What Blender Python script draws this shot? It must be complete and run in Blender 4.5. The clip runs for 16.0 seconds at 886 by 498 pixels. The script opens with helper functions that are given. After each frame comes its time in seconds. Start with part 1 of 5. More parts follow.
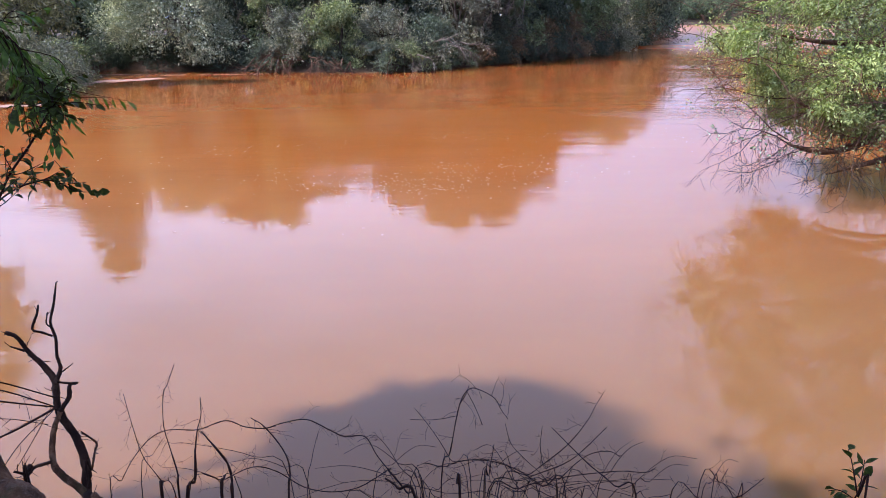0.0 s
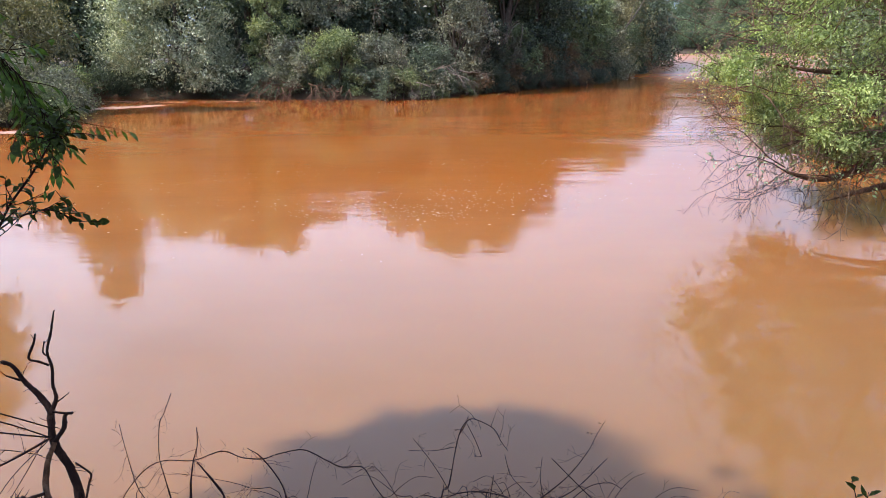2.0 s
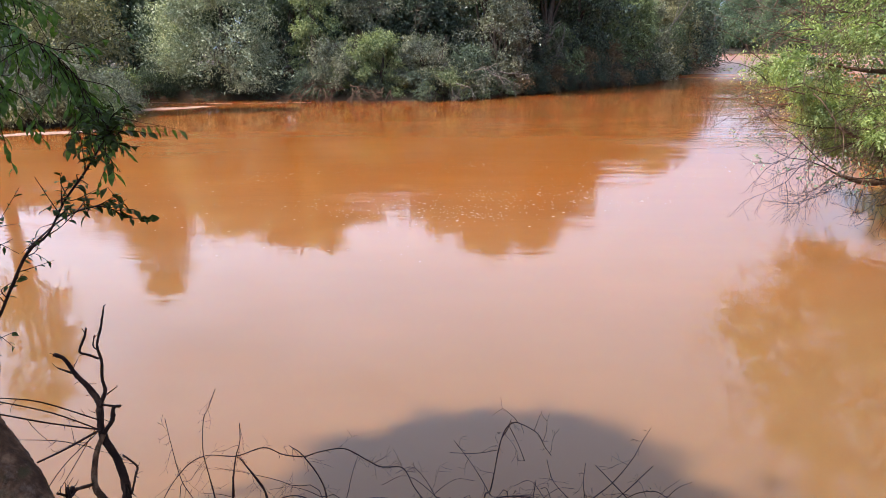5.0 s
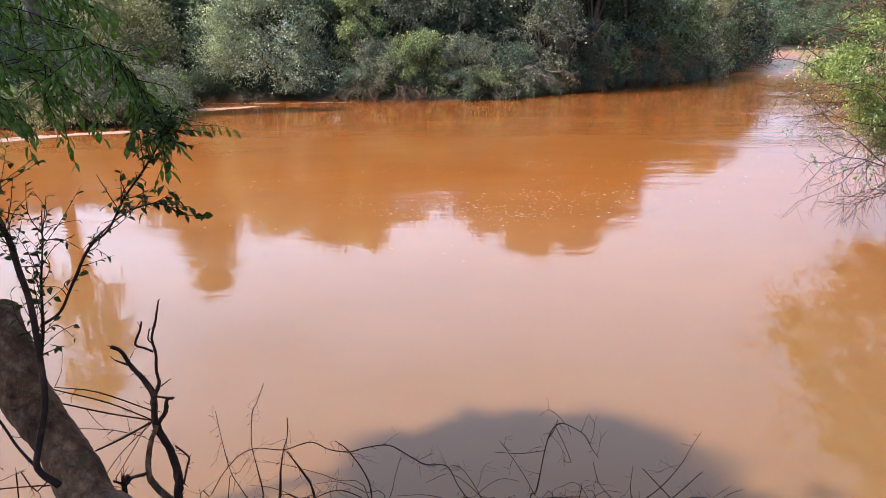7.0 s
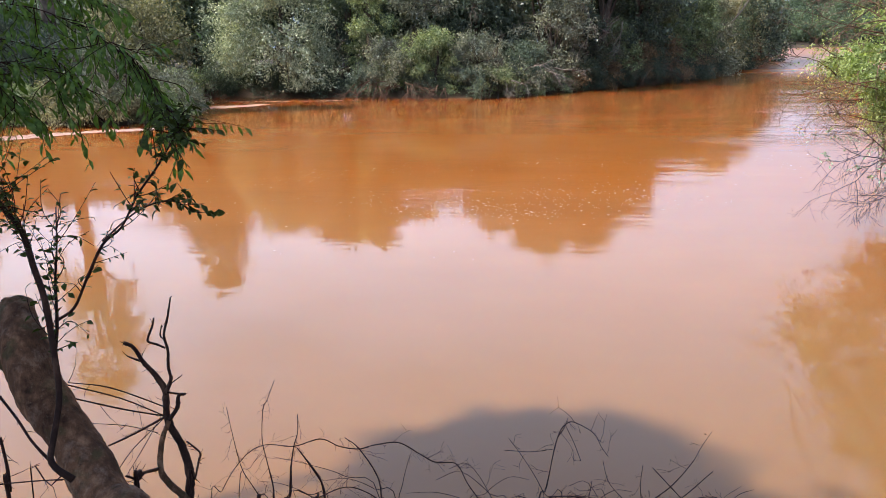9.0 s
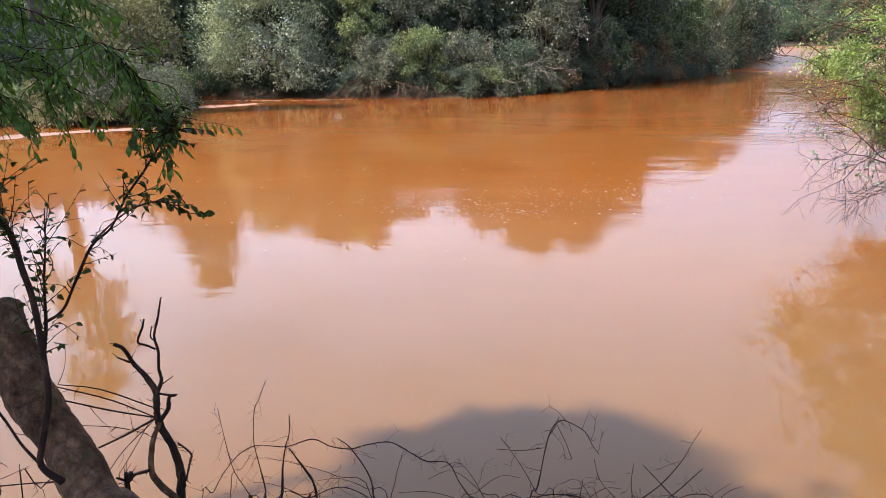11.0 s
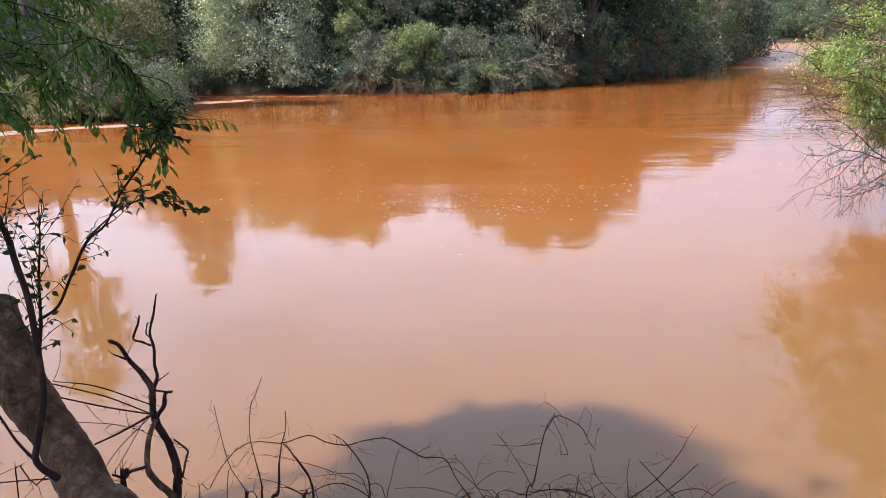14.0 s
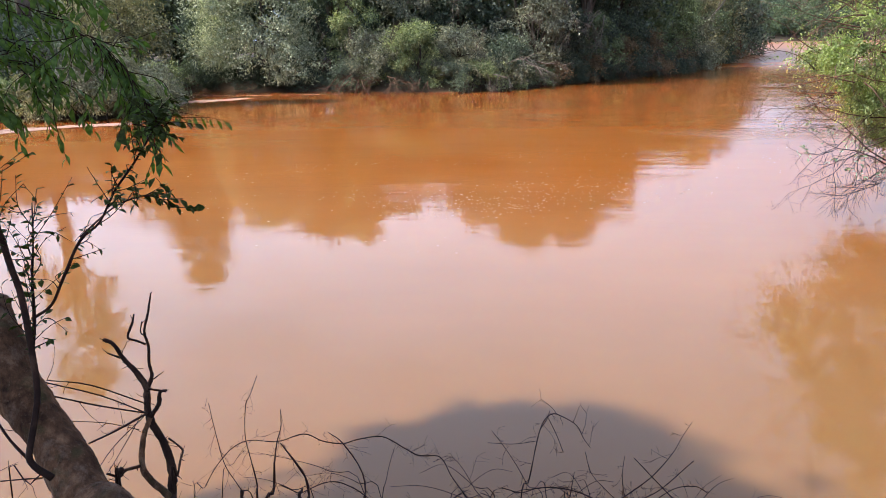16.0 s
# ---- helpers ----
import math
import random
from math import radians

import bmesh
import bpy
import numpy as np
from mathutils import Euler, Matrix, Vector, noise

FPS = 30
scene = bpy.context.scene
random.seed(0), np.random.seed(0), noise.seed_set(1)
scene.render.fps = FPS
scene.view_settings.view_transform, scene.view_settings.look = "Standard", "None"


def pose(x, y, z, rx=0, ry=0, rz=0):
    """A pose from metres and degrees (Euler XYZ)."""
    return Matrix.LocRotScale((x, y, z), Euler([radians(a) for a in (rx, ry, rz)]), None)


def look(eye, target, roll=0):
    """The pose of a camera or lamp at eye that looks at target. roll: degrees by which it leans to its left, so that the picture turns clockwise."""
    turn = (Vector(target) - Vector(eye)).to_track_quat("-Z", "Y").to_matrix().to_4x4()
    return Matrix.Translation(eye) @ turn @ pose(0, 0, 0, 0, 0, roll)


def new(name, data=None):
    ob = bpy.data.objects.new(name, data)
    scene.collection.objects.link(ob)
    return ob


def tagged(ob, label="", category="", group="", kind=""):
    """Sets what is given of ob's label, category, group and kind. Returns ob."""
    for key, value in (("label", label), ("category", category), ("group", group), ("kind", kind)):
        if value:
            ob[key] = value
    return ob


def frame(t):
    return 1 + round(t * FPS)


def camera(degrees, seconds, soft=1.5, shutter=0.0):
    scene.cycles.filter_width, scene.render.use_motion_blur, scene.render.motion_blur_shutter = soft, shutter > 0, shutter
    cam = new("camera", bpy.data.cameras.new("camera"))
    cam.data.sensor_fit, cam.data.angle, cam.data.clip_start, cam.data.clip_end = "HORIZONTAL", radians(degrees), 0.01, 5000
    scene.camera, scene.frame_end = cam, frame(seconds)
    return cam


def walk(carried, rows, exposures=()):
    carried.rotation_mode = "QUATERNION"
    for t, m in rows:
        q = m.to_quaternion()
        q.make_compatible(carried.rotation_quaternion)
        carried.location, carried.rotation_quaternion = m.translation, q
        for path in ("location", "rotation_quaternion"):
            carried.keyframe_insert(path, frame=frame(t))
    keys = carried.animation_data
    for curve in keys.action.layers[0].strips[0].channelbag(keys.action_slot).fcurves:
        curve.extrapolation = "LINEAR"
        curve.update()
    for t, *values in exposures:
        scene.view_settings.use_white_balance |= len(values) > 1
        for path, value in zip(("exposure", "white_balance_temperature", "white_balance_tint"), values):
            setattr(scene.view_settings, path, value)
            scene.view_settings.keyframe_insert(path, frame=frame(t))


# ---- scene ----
cam = camera(66.2, 16.0, 0.75)
PATH = [
    (0.0, (0.000, -0.005, 3.988), (-0.0009, 0.9411, 3.6648), -0.14),
    (0.5, (0.000, -0.003, 3.989), (-0.0034, 0.9449, 3.6710), -0.17),
    (1.0, (0.001, -0.004, 3.992), (0.0028, 0.9466, 3.6817), -0.10),
    (1.5, (0.001, -0.003, 3.995), (-0.0014, 0.9509, 3.6956), -0.23),
    (2.0, (-0.002, -0.002, 3.999), (-0.0007, 0.9562, 3.7119), -0.05),
    (2.5, (0.001, -0.002, 4.006), (-0.0007, 0.9607, 3.7349), -0.23),
    (3.0, (0.003, -0.002, 4.004), (0.0012, 0.9612, 3.7348), -0.43),
    (3.5, (0.000, 0.000, 4.000), (-0.0033, 0.9613, 3.7245), -0.26),
    (3.7, (-0.001, 0.001, 4.000), (-0.0083, 0.9615, 3.7219), -0.28),
    (5.8, (-0.030, 0.024, 3.985), (-0.1167, 0.9784, 3.6996), -0.52),
    (6.0, (-0.030, 0.017, 3.988), (-0.1239, 0.9709, 3.7036), -0.66),
    (6.5, (-0.033, 0.013, 3.987), (-0.1427, 0.9657, 3.7020), -0.94),
    (7.0, (-0.037, 0.016, 3.988), (-0.1539, 0.9677, 3.7024), -0.88),
    (7.5, (-0.038, 0.011, 3.992), (-0.1598, 0.9615, 3.7078), -0.78),
    (8.0, (-0.038, 0.013, 3.991), (-0.1611, 0.9638, 3.7081), -0.79),
    (8.5, (-0.037, 0.011, 3.991), (-0.1667, 0.9609, 3.7060), -0.86),
    (9.0, (-0.038, 0.013, 3.989), (-0.1692, 0.9615, 3.7010), -0.93),
    (11.5, (-0.035, 0.011, 3.992), (-0.1525, 0.9606, 3.7018), -0.96),
    (12.0, (-0.035, 0.013, 3.991), (-0.1594, 0.9608, 3.6989), -1.18),
    (12.5, (-0.035, 0.014, 3.989), (-0.1559, 0.9626, 3.6948), -1.15),
    (13.0, (-0.035, 0.015, 3.988), (-0.1539, 0.9631, 3.6918), -1.20),
    (13.5, (-0.033, 0.014, 3.989), (-0.1383, 0.9632, 3.6944), -0.88),
    (14.0, (-0.035, 0.012, 3.990), (-0.1484, 0.9612, 3.6952), -0.94),
    (14.5, (-0.035, 0.011, 3.989), (-0.1505, 0.9600, 3.6940), -0.89),
    (15.0, (-0.033, 0.011, 3.991), (-0.1465, 0.9596, 3.6952), -0.83),
    (15.5, (-0.032, 0.011, 3.992), (-0.1411, 0.9608, 3.6967), -0.90),
    (16.0, (-0.033, 0.013, 3.988), (-0.1403, 0.9622, 3.6912), -0.87),
]
walk(cam, [(t, look(eye, target, roll)) for t, eye, target, roll in PATH],
     exposures=[(0.0, 0.90, 5800, 23), (0.8, 0.90, 5960, 19), (1.6, 0.91, 6120, 16), (2.4, 0.95, 6450, 11), (16.0, 0.97, 6500, 10)])

# ---- light ----
SUN_DIR = Vector((-0.96, -0.25, 1.12)).normalized()      # towards the sun
sun = new("sun", bpy.data.lights.new("sun", "SUN"))
sun.data.energy, sun.data.angle, sun.data.color = 5.0, radians(1.3), (1.0, 0.94, 0.85)
sun.matrix_world = look(SUN_DIR * 60, (0, 0, 0))

world = bpy.data.worlds.new("sky")
scene.world = world
world.use_nodes = True


def build_sky():
    nt = world.node_tree
    nodes, links = nt.nodes, nt.links
    nodes.clear()
    sky = nodes.new("ShaderNodeTexSky")
    sky.sky_type, sky.sun_disc = "NISHITA", False
    sky.sun_elevation = math.asin(SUN_DIR.z)
    sky.sun_rotation = math.atan2(SUN_DIR.x, SUN_DIR.y)
    sky.air_density, sky.dust_density = 1.2, 2.5
    clear = nodes.new("ShaderNodeVectorMath")
    clear.operation = "SCALE"
    clear.inputs["Scale"].default_value = 0.085
    links.new(sky.outputs[0], clear.inputs[0])
    place = nodes.new("ShaderNodeTexCoord")
    squash = nodes.new("ShaderNodeMapping")
    squash.inputs["Scale"].default_value = (1.0, 1.0, 2.2)
    links.new(place.outputs["Generated"], squash.inputs[0])
    clouds = nodes.new("ShaderNodeTexNoise")
    clouds.inputs["Scale"].default_value = 2.1
    clouds.inputs["Detail"].default_value = 6
    clouds.inputs["Roughness"].default_value = 0.55
    links.new(squash.outputs[0], clouds.inputs["Vector"])
    cover = nodes.new("ShaderNodeMapRange")
    cover.interpolation_type = "SMOOTHSTEP"
    cover.inputs["From Min"].default_value, cover.inputs["From Max"].default_value = 0.06, 0.50
    links.new(clouds.outputs[0], cover.inputs[0])
    mix = nodes.new("ShaderNodeMix")
    mix.data_type = "RGBA"
    links.new(cover.outputs[0], mix.inputs["Factor"])
    links.new(clear.outputs[0], mix.inputs["A"])
    mix.inputs["B"].default_value = (0.77, 0.98, 1.42, 1)
    shine = nodes.new("ShaderNodeBackground")
    shine.inputs["Strength"].default_value = 1.0
    # pale blue over the horizon, white cloud above it, thinning towards the zenith
    split = nodes.new("ShaderNodeSeparateXYZ")
    links.new(place.outputs["Generated"], split.inputs[0])
    thin = nodes.new("ShaderNodeValToRGB")
    thin.color_ramp.interpolation = "EASE"
    stops = [(0.0, (0.60, 0.60, 0.58)), (0.12, (0.63, 0.63, 0.61)), (0.27, (0.93, 0.91, 0.87)), (0.42, (0.92, 0.93, 0.95)), (0.62, (0.72, 0.72, 0.76)), (0.90, (0.50, 0.52, 0.58))]
    while len(thin.color_ramp.elements) < len(stops):
        thin.color_ramp.elements.new(0.5)
    for e, (at, c) in zip(thin.color_ramp.elements, stops):
        e.position, e.color = at, (*c, 1)
    links.new(split.outputs["Z"], thin.inputs[0])
    dim = nodes.new("ShaderNodeVectorMath")
    dim.operation = "MULTIPLY"
    links.new(mix.outputs["Result"], dim.inputs[0])
    links.new(thin.outputs[0], dim.inputs[1])
    side = nodes.new("ShaderNodeMath")      # brighter on the sun's side
    side.operation = "MULTIPLY_ADD"
    links.new(split.outputs["X"], side.inputs[0])
    side.inputs[1].default_value, side.inputs[2].default_value = -0.48, 1.0
    lit = nodes.new("ShaderNodeVectorMath")
    lit.operation = "SCALE"
    links.new(dim.outputs[0], lit.inputs[0])
    links.new(side.outputs[0], lit.inputs["Scale"])
    links.new(lit.outputs[0], shine.inputs["Color"])
    out = nodes.new("ShaderNodeOutputWorld")
    links.new(shine.outputs[0], out.inputs[0])


build_sky()

# ---- materials ----


def blank(name):
    m = bpy.data.materials.new(name)
    m.use_nodes = True
    nt = m.node_tree
    nt.nodes.clear()
    out = nt.nodes.new("ShaderNodeOutputMaterial")
    bsdf = nt.nodes.new("ShaderNodeBsdfPrincipled")
    nt.links.new(bsdf.outputs[0], out.inputs[0])
    return m, nt, bsdf, out


def ramp(nt, source, stops):
    r = nt.nodes.new("ShaderNodeValToRGB")
    while len(r.color_ramp.elements) < len(stops):
        r.color_ramp.elements.new(0.5)
    for e, (at, c) in zip(r.color_ramp.elements, stops):
        e.position, e.color = at, (*c, 1)
    nt.links.new(source, r.inputs[0])
    return r.outputs[0]


def noise_node(nt, scale, detail=3, stretch=(1, 1, 1), space="Object", rough=0.5):
    at = nt.nodes.new("ShaderNodeTexCoord")
    mp = nt.nodes.new("ShaderNodeMapping")
    mp.inputs["Scale"].default_value = stretch
    nt.links.new(at.outputs[space], mp.inputs[0])
    n = nt.nodes.new("ShaderNodeTexNoise")
    n.inputs["Scale"].default_value, n.inputs["Detail"].default_value = scale, detail
    n.inputs["Roughness"].default_value = rough
    nt.links.new(mp.outputs[0], n.inputs["Vector"])
    return n.outputs[0]


def math_node(nt, op, a, b):
    n = nt.nodes.new("ShaderNodeMath")
    n.operation = op
    for i, v in enumerate((a, b)):
        if isinstance(v, (int, float)):
            n.inputs[i].default_value = v
        else:
            nt.links.new(v, n.inputs[i])
    return n.outputs[0]


def mixed(nt, factor, a, b, blend="MIX"):
    n = nt.nodes.new("ShaderNodeMix")
    n.data_type, n.blend_type = "RGBA", blend
    for key, v in (("Factor", factor), ("A", a), ("B", b)):
        if isinstance(v, (int, float)):
            n.inputs[key].default_value = v
        elif isinstance(v, tuple):
            n.inputs[key].default_value = (*v, 1)
        else:
            nt.links.new(v, n.inputs[key])
    return n.outputs["Result"]


def bumped(nt, bsdf, height, strength, distance):
    b = nt.nodes.new("ShaderNodeBump")
    b.inputs["Strength"].default_value, b.inputs["Distance"].default_value = strength, distance
    nt.links.new(height, b.inputs["Height"])
    nt.links.new(b.outputs[0], bsdf.inputs["Normal"])


def leaf_material(name, dark, mid, light, patch=0.35, through_light=0.35, gloss=0.45, shine=0.35):
    """Foliage: every leaf has a tint of its own, and noise puts lit-and-shaded contrast between whole sprays into the
    colour.
    """
    m, nt, bsdf, out = blank(name)
    each = nt.nodes.new("ShaderNodeNewGeometry").outputs["Random Per Island"]
    col = ramp(nt, each, [(0.0, dark), (0.5, mid), (0.9, light), (1.0, tuple(min(1, c * 1.5) for c in light))])
    # dark-to-bright noise: light and shade between sprays, put into the leaf colour
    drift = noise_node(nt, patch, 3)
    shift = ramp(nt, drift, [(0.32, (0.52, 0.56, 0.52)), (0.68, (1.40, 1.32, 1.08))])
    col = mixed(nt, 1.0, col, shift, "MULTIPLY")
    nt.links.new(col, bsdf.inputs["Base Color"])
    bsdf.inputs["Roughness"].default_value = gloss
    bsdf.inputs["Specular IOR Level"].default_value = shine
    glow = nt.nodes.new("ShaderNodeBsdfTranslucent")
    nt.links.new(mixed(nt, 1.0, col, (1.15, 1.25, 0.45), "MULTIPLY"), glow.inputs["Color"])
    blend = nt.nodes.new("ShaderNodeMixShader")
    blend.inputs[0].default_value = through_light
    nt.links.new(bsdf.outputs[0], blend.inputs[1])
    nt.links.new(glow.outputs[0], blend.inputs[2])
    nt.links.new(blend.outputs[0], out.inputs[0])
    return m


def bark_material(name, dark, mid, light, scale=9, relief=0.012, moss=None):
    m, nt, bsdf, out = blank(name)
    grain = noise_node(nt, scale, 6, (1, 1, 0.35), rough=0.65)
    broad = noise_node(nt, scale * 0.22, 3)
    col = ramp(nt, grain, [(0.30, dark), (0.52, mid), (0.74, light)])
    shade = ramp(nt, broad, [(0.35, (0.55, 0.52, 0.50)), (0.65, (1.15, 1.12, 1.05))])
    col = mixed(nt, 1.0, col, shade, "MULTIPLY")
    if moss:
        col = mixed(nt, math_node(nt, "MULTIPLY", ramp(nt, noise_node(nt, scale * 0.5, 4), [(0.55, (0, 0, 0)), (0.66, (1, 1, 1))]), 0.7), col, moss)
    if moss:      # thick old bark: pale scars, dark knots and small pale flecks
        scars = noise_node(nt, scale * 0.35, 5, (1.0, 1.0, 0.8), rough=0.75)
        knots = noise_node(nt, scale * 0.55, 3, (1.0, 1.0, 1.3), rough=0.6)
        flecks = noise_node(nt, scale * 3.5, 2)
        col = mixed(nt, 0.8, col, ramp(nt, knots, [(0.30, (0.25, 0.22, 0.20)), (0.44, (1, 1, 1))]), "MULTIPLY")
        col = mixed(nt, math_node(nt, "MULTIPLY", ramp(nt, scars, [(0.52, (0, 0, 0)), (0.66, (1, 1, 1))]), 0.5), col, (0.19, 0.125, 0.088))
        col = mixed(nt, math_node(nt, "MULTIPLY", ramp(nt, flecks, [(0.64, (0, 0, 0)), (0.72, (1, 1, 1))]), 0.16), col, (0.24, 0.17, 0.12))
    nt.links.new(col, bsdf.inputs["Base Color"])
    bsdf.inputs["Roughness"].default_value = 0.85
    bsdf.inputs["Specular IOR Level"].default_value = 0.12
    bumped(nt, bsdf, grain, 0.7, relief)
    return m


def eased(nt, value, low, high, to_low, to_high):
    n = nt.nodes.new("ShaderNodeMapRange")
    n.interpolation_type = "SMOOTHSTEP"
    for key, v in (("From Min", low), ("From Max", high), ("To Min", to_low), ("To Max", to_high)):
        n.inputs[key].default_value = v
    nt.links.new(value, n.inputs["Value"])
    return n.outputs[0]


def water_material():
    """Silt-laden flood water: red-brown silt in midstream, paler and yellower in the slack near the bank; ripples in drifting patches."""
    m, nt, bsdf, out = blank("silty_water")
    at = nt.nodes.new("ShaderNodeTexCoord")
    split = nt.nodes.new("ShaderNodeSeparateXYZ")
    nt.links.new(at.outputs["Object"], split.inputs[0])
    y = split.outputs["Y"]
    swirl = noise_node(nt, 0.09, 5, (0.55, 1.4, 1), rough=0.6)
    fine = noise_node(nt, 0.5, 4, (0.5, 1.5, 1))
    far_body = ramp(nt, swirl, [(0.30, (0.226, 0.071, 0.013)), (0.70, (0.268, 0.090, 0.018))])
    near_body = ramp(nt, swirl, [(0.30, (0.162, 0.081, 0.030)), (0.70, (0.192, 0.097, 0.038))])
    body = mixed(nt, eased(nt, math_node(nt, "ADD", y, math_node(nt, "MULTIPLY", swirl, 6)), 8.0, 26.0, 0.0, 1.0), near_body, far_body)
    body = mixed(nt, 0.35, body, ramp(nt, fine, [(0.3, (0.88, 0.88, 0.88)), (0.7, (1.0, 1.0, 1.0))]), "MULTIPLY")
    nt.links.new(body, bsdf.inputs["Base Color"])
    gloss = math_node(nt, "ADD", eased(nt, y, 16.0, 42.0, 0.012, 0.050), eased(nt, y, 62.0, 125.0, 0.0, 0.30))      # broken water at the bend
    nt.links.new(gloss, bsdf.inputs["Roughness"])
    bsdf.inputs["Subsurface Weight"].default_value = 1.0
    bsdf.inputs["Subsurface Radius"].default_value = (1.0, 0.6, 0.3)
    bsdf.inputs["Subsurface Scale"].default_value = 0.25
    bsdf.inputs["IOR"].default_value = 1.333
    long = noise_node(nt, 0.55, 3, (0.45, 1.3, 1))
    small = noise_node(nt, 3.2, 3, (0.5, 1.35, 1), rough=0.6)
    tiny = noise_node(nt, 11.0, 2, (0.6, 1.2, 1))
    gust = ramp(nt, noise_node(nt, 0.13, 3, (0.5, 1.5, 1)), [(0.46, (0.10, 0.10, 0.10)), (0.64, (1, 1, 1))])
    # slack water under the near bank, current in midstream
    ripple = math_node(nt, "MULTIPLY", math_node(nt, "ADD", small, math_node(nt, "MULTIPLY", tiny, 0.3)), gust)
    current = math_node(nt, "MAXIMUM", eased(nt, y, 8.0, 19.0, 0.10, 1.0), eased(nt, split.outputs["X"], -8.0, -2.5, 0.8, 0.0))
    ripple = math_node(nt, "MULTIPLY", ripple, current)
    height = math_node(nt, "ADD", math_node(nt, "MULTIPLY", long, 0.22), math_node(nt, "MULTIPLY", ripple, 0.36))
    bumped(nt, bsdf, height, 1.0, 0.030)
    return m


def soil_material():
    m, nt, bsdf, out = blank("bank_soil")
    broad = noise_node(nt, 0.25, 5)
    fine = noise_node(nt, 6, 6, rough=0.65)
    col = ramp(nt, broad, [(0.35, (0.046, 0.034, 0.018)), (0.55, (0.078, 0.044, 0.022)), (0.7, (0.045, 0.048, 0.018))])
    col = mixed(nt, 1.0, col, ramp(nt, fine, [(0.3, (0.55, 0.5, 0.45)), (0.7, (1.2, 1.15, 1.1))]), "MULTIPLY")
    nt.links.new(col, bsdf.inputs["Base Color"])
    bsdf.inputs["Roughness"].default_value = 0.95
    bumped(nt, bsdf, fine, 0.8, 0.05)
    return m


def foam_material():
    m, nt, bsdf, out = blank("river_foam")
    n = noise_node(nt, 3.0, 5, rough=0.7)
    nt.links.new(ramp(nt, n, [(0.3, (0.23, 0.115, 0.070)), (0.65, (0.38, 0.26, 0.21))]), bsdf.inputs["Base Color"])
    bsdf.inputs["Roughness"].default_value = 0.7
    bumped(nt, bsdf, n, 0.6, 0.02)
    return m


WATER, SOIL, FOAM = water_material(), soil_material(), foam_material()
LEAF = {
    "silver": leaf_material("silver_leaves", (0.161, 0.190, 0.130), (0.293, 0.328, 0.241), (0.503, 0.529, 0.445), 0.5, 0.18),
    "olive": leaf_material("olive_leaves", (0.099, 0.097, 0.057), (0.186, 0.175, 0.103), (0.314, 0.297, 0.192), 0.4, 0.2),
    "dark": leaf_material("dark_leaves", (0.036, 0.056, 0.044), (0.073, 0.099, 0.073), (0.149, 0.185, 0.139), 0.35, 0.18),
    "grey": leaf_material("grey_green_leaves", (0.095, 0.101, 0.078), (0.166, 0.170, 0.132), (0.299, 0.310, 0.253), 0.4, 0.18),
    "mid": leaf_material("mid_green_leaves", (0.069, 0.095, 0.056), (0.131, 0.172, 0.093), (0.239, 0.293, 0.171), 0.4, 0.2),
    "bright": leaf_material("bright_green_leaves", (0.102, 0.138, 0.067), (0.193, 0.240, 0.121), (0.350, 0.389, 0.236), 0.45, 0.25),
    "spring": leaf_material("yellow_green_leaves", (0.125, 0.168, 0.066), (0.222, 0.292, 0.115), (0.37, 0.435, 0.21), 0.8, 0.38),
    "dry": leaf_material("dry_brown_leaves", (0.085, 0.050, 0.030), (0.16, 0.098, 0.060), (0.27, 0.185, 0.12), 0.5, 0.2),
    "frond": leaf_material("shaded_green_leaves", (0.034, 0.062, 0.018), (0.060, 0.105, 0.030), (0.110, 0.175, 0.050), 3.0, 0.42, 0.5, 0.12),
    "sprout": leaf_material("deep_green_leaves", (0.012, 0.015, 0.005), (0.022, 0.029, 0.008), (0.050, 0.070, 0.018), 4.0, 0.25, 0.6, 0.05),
    # creeper leaves darkened: the bank's shade is put into their colour
    "vine": leaf_material("shade_tinted_creeper_leaves", (0.019, 0.032, 0.025), (0.038, 0.056, 0.039), (0.086, 0.108, 0.077), 0.35, 0.15),
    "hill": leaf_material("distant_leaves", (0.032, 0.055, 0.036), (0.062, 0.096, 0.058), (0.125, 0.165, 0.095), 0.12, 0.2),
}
BARK = bark_material("grey_brown_bark", (0.028, 0.013, 0.007), (0.100, 0.050, 0.027), (0.21, 0.118, 0.070), 30, 0.03, (0.035, 0.032, 0.012))
BROWN_TWIG = bark_material("brown_twigs", (0.020, 0.011, 0.008), (0.045, 0.026, 0.018), (0.095, 0.060, 0.042), 12, 0.004)
FAR_BARK = bark_material("weathered_bark", (0.03, 0.025, 0.02), (0.075, 0.062, 0.05), (0.17, 0.15, 0.12), 3, 0.03)
PALE_WOOD = bark_material("bleached_wood", (0.10, 0.085, 0.068), (0.18, 0.155, 0.13), (0.29, 0.26, 0.225), 6, 0.01)
DEAD_WOOD = bark_material("dead_wood", (0.009, 0.004, 0.003), (0.024, 0.011, 0.007), (0.072, 0.040, 0.026), 22, 0.006)
TWIG = bark_material("dark_twigs", (0.008, 0.003, 0.002), (0.020, 0.008, 0.005), (0.050, 0.022, 0.015), 30, 0.003)
RED_TWIG = bark_material("reddish_twigs", (0.055, 0.032, 0.022), (0.115, 0.068, 0.046), (0.20, 0.130, 0.090), 10, 0.004)

# ---- makers ----


def mesh_of(name, verts, faces, material, smooth=False):
    me = bpy.data.meshes.new(name)
    me.from_pydata(verts if isinstance(verts, list) else verts.tolist(), [], faces if isinstance(faces, list) else faces.tolist())
    me.materials.append(material)
    if smooth:
        me.polygons.foreach_set("use_smooth", [True] * len(me.polygons))
    me.update()
    return me


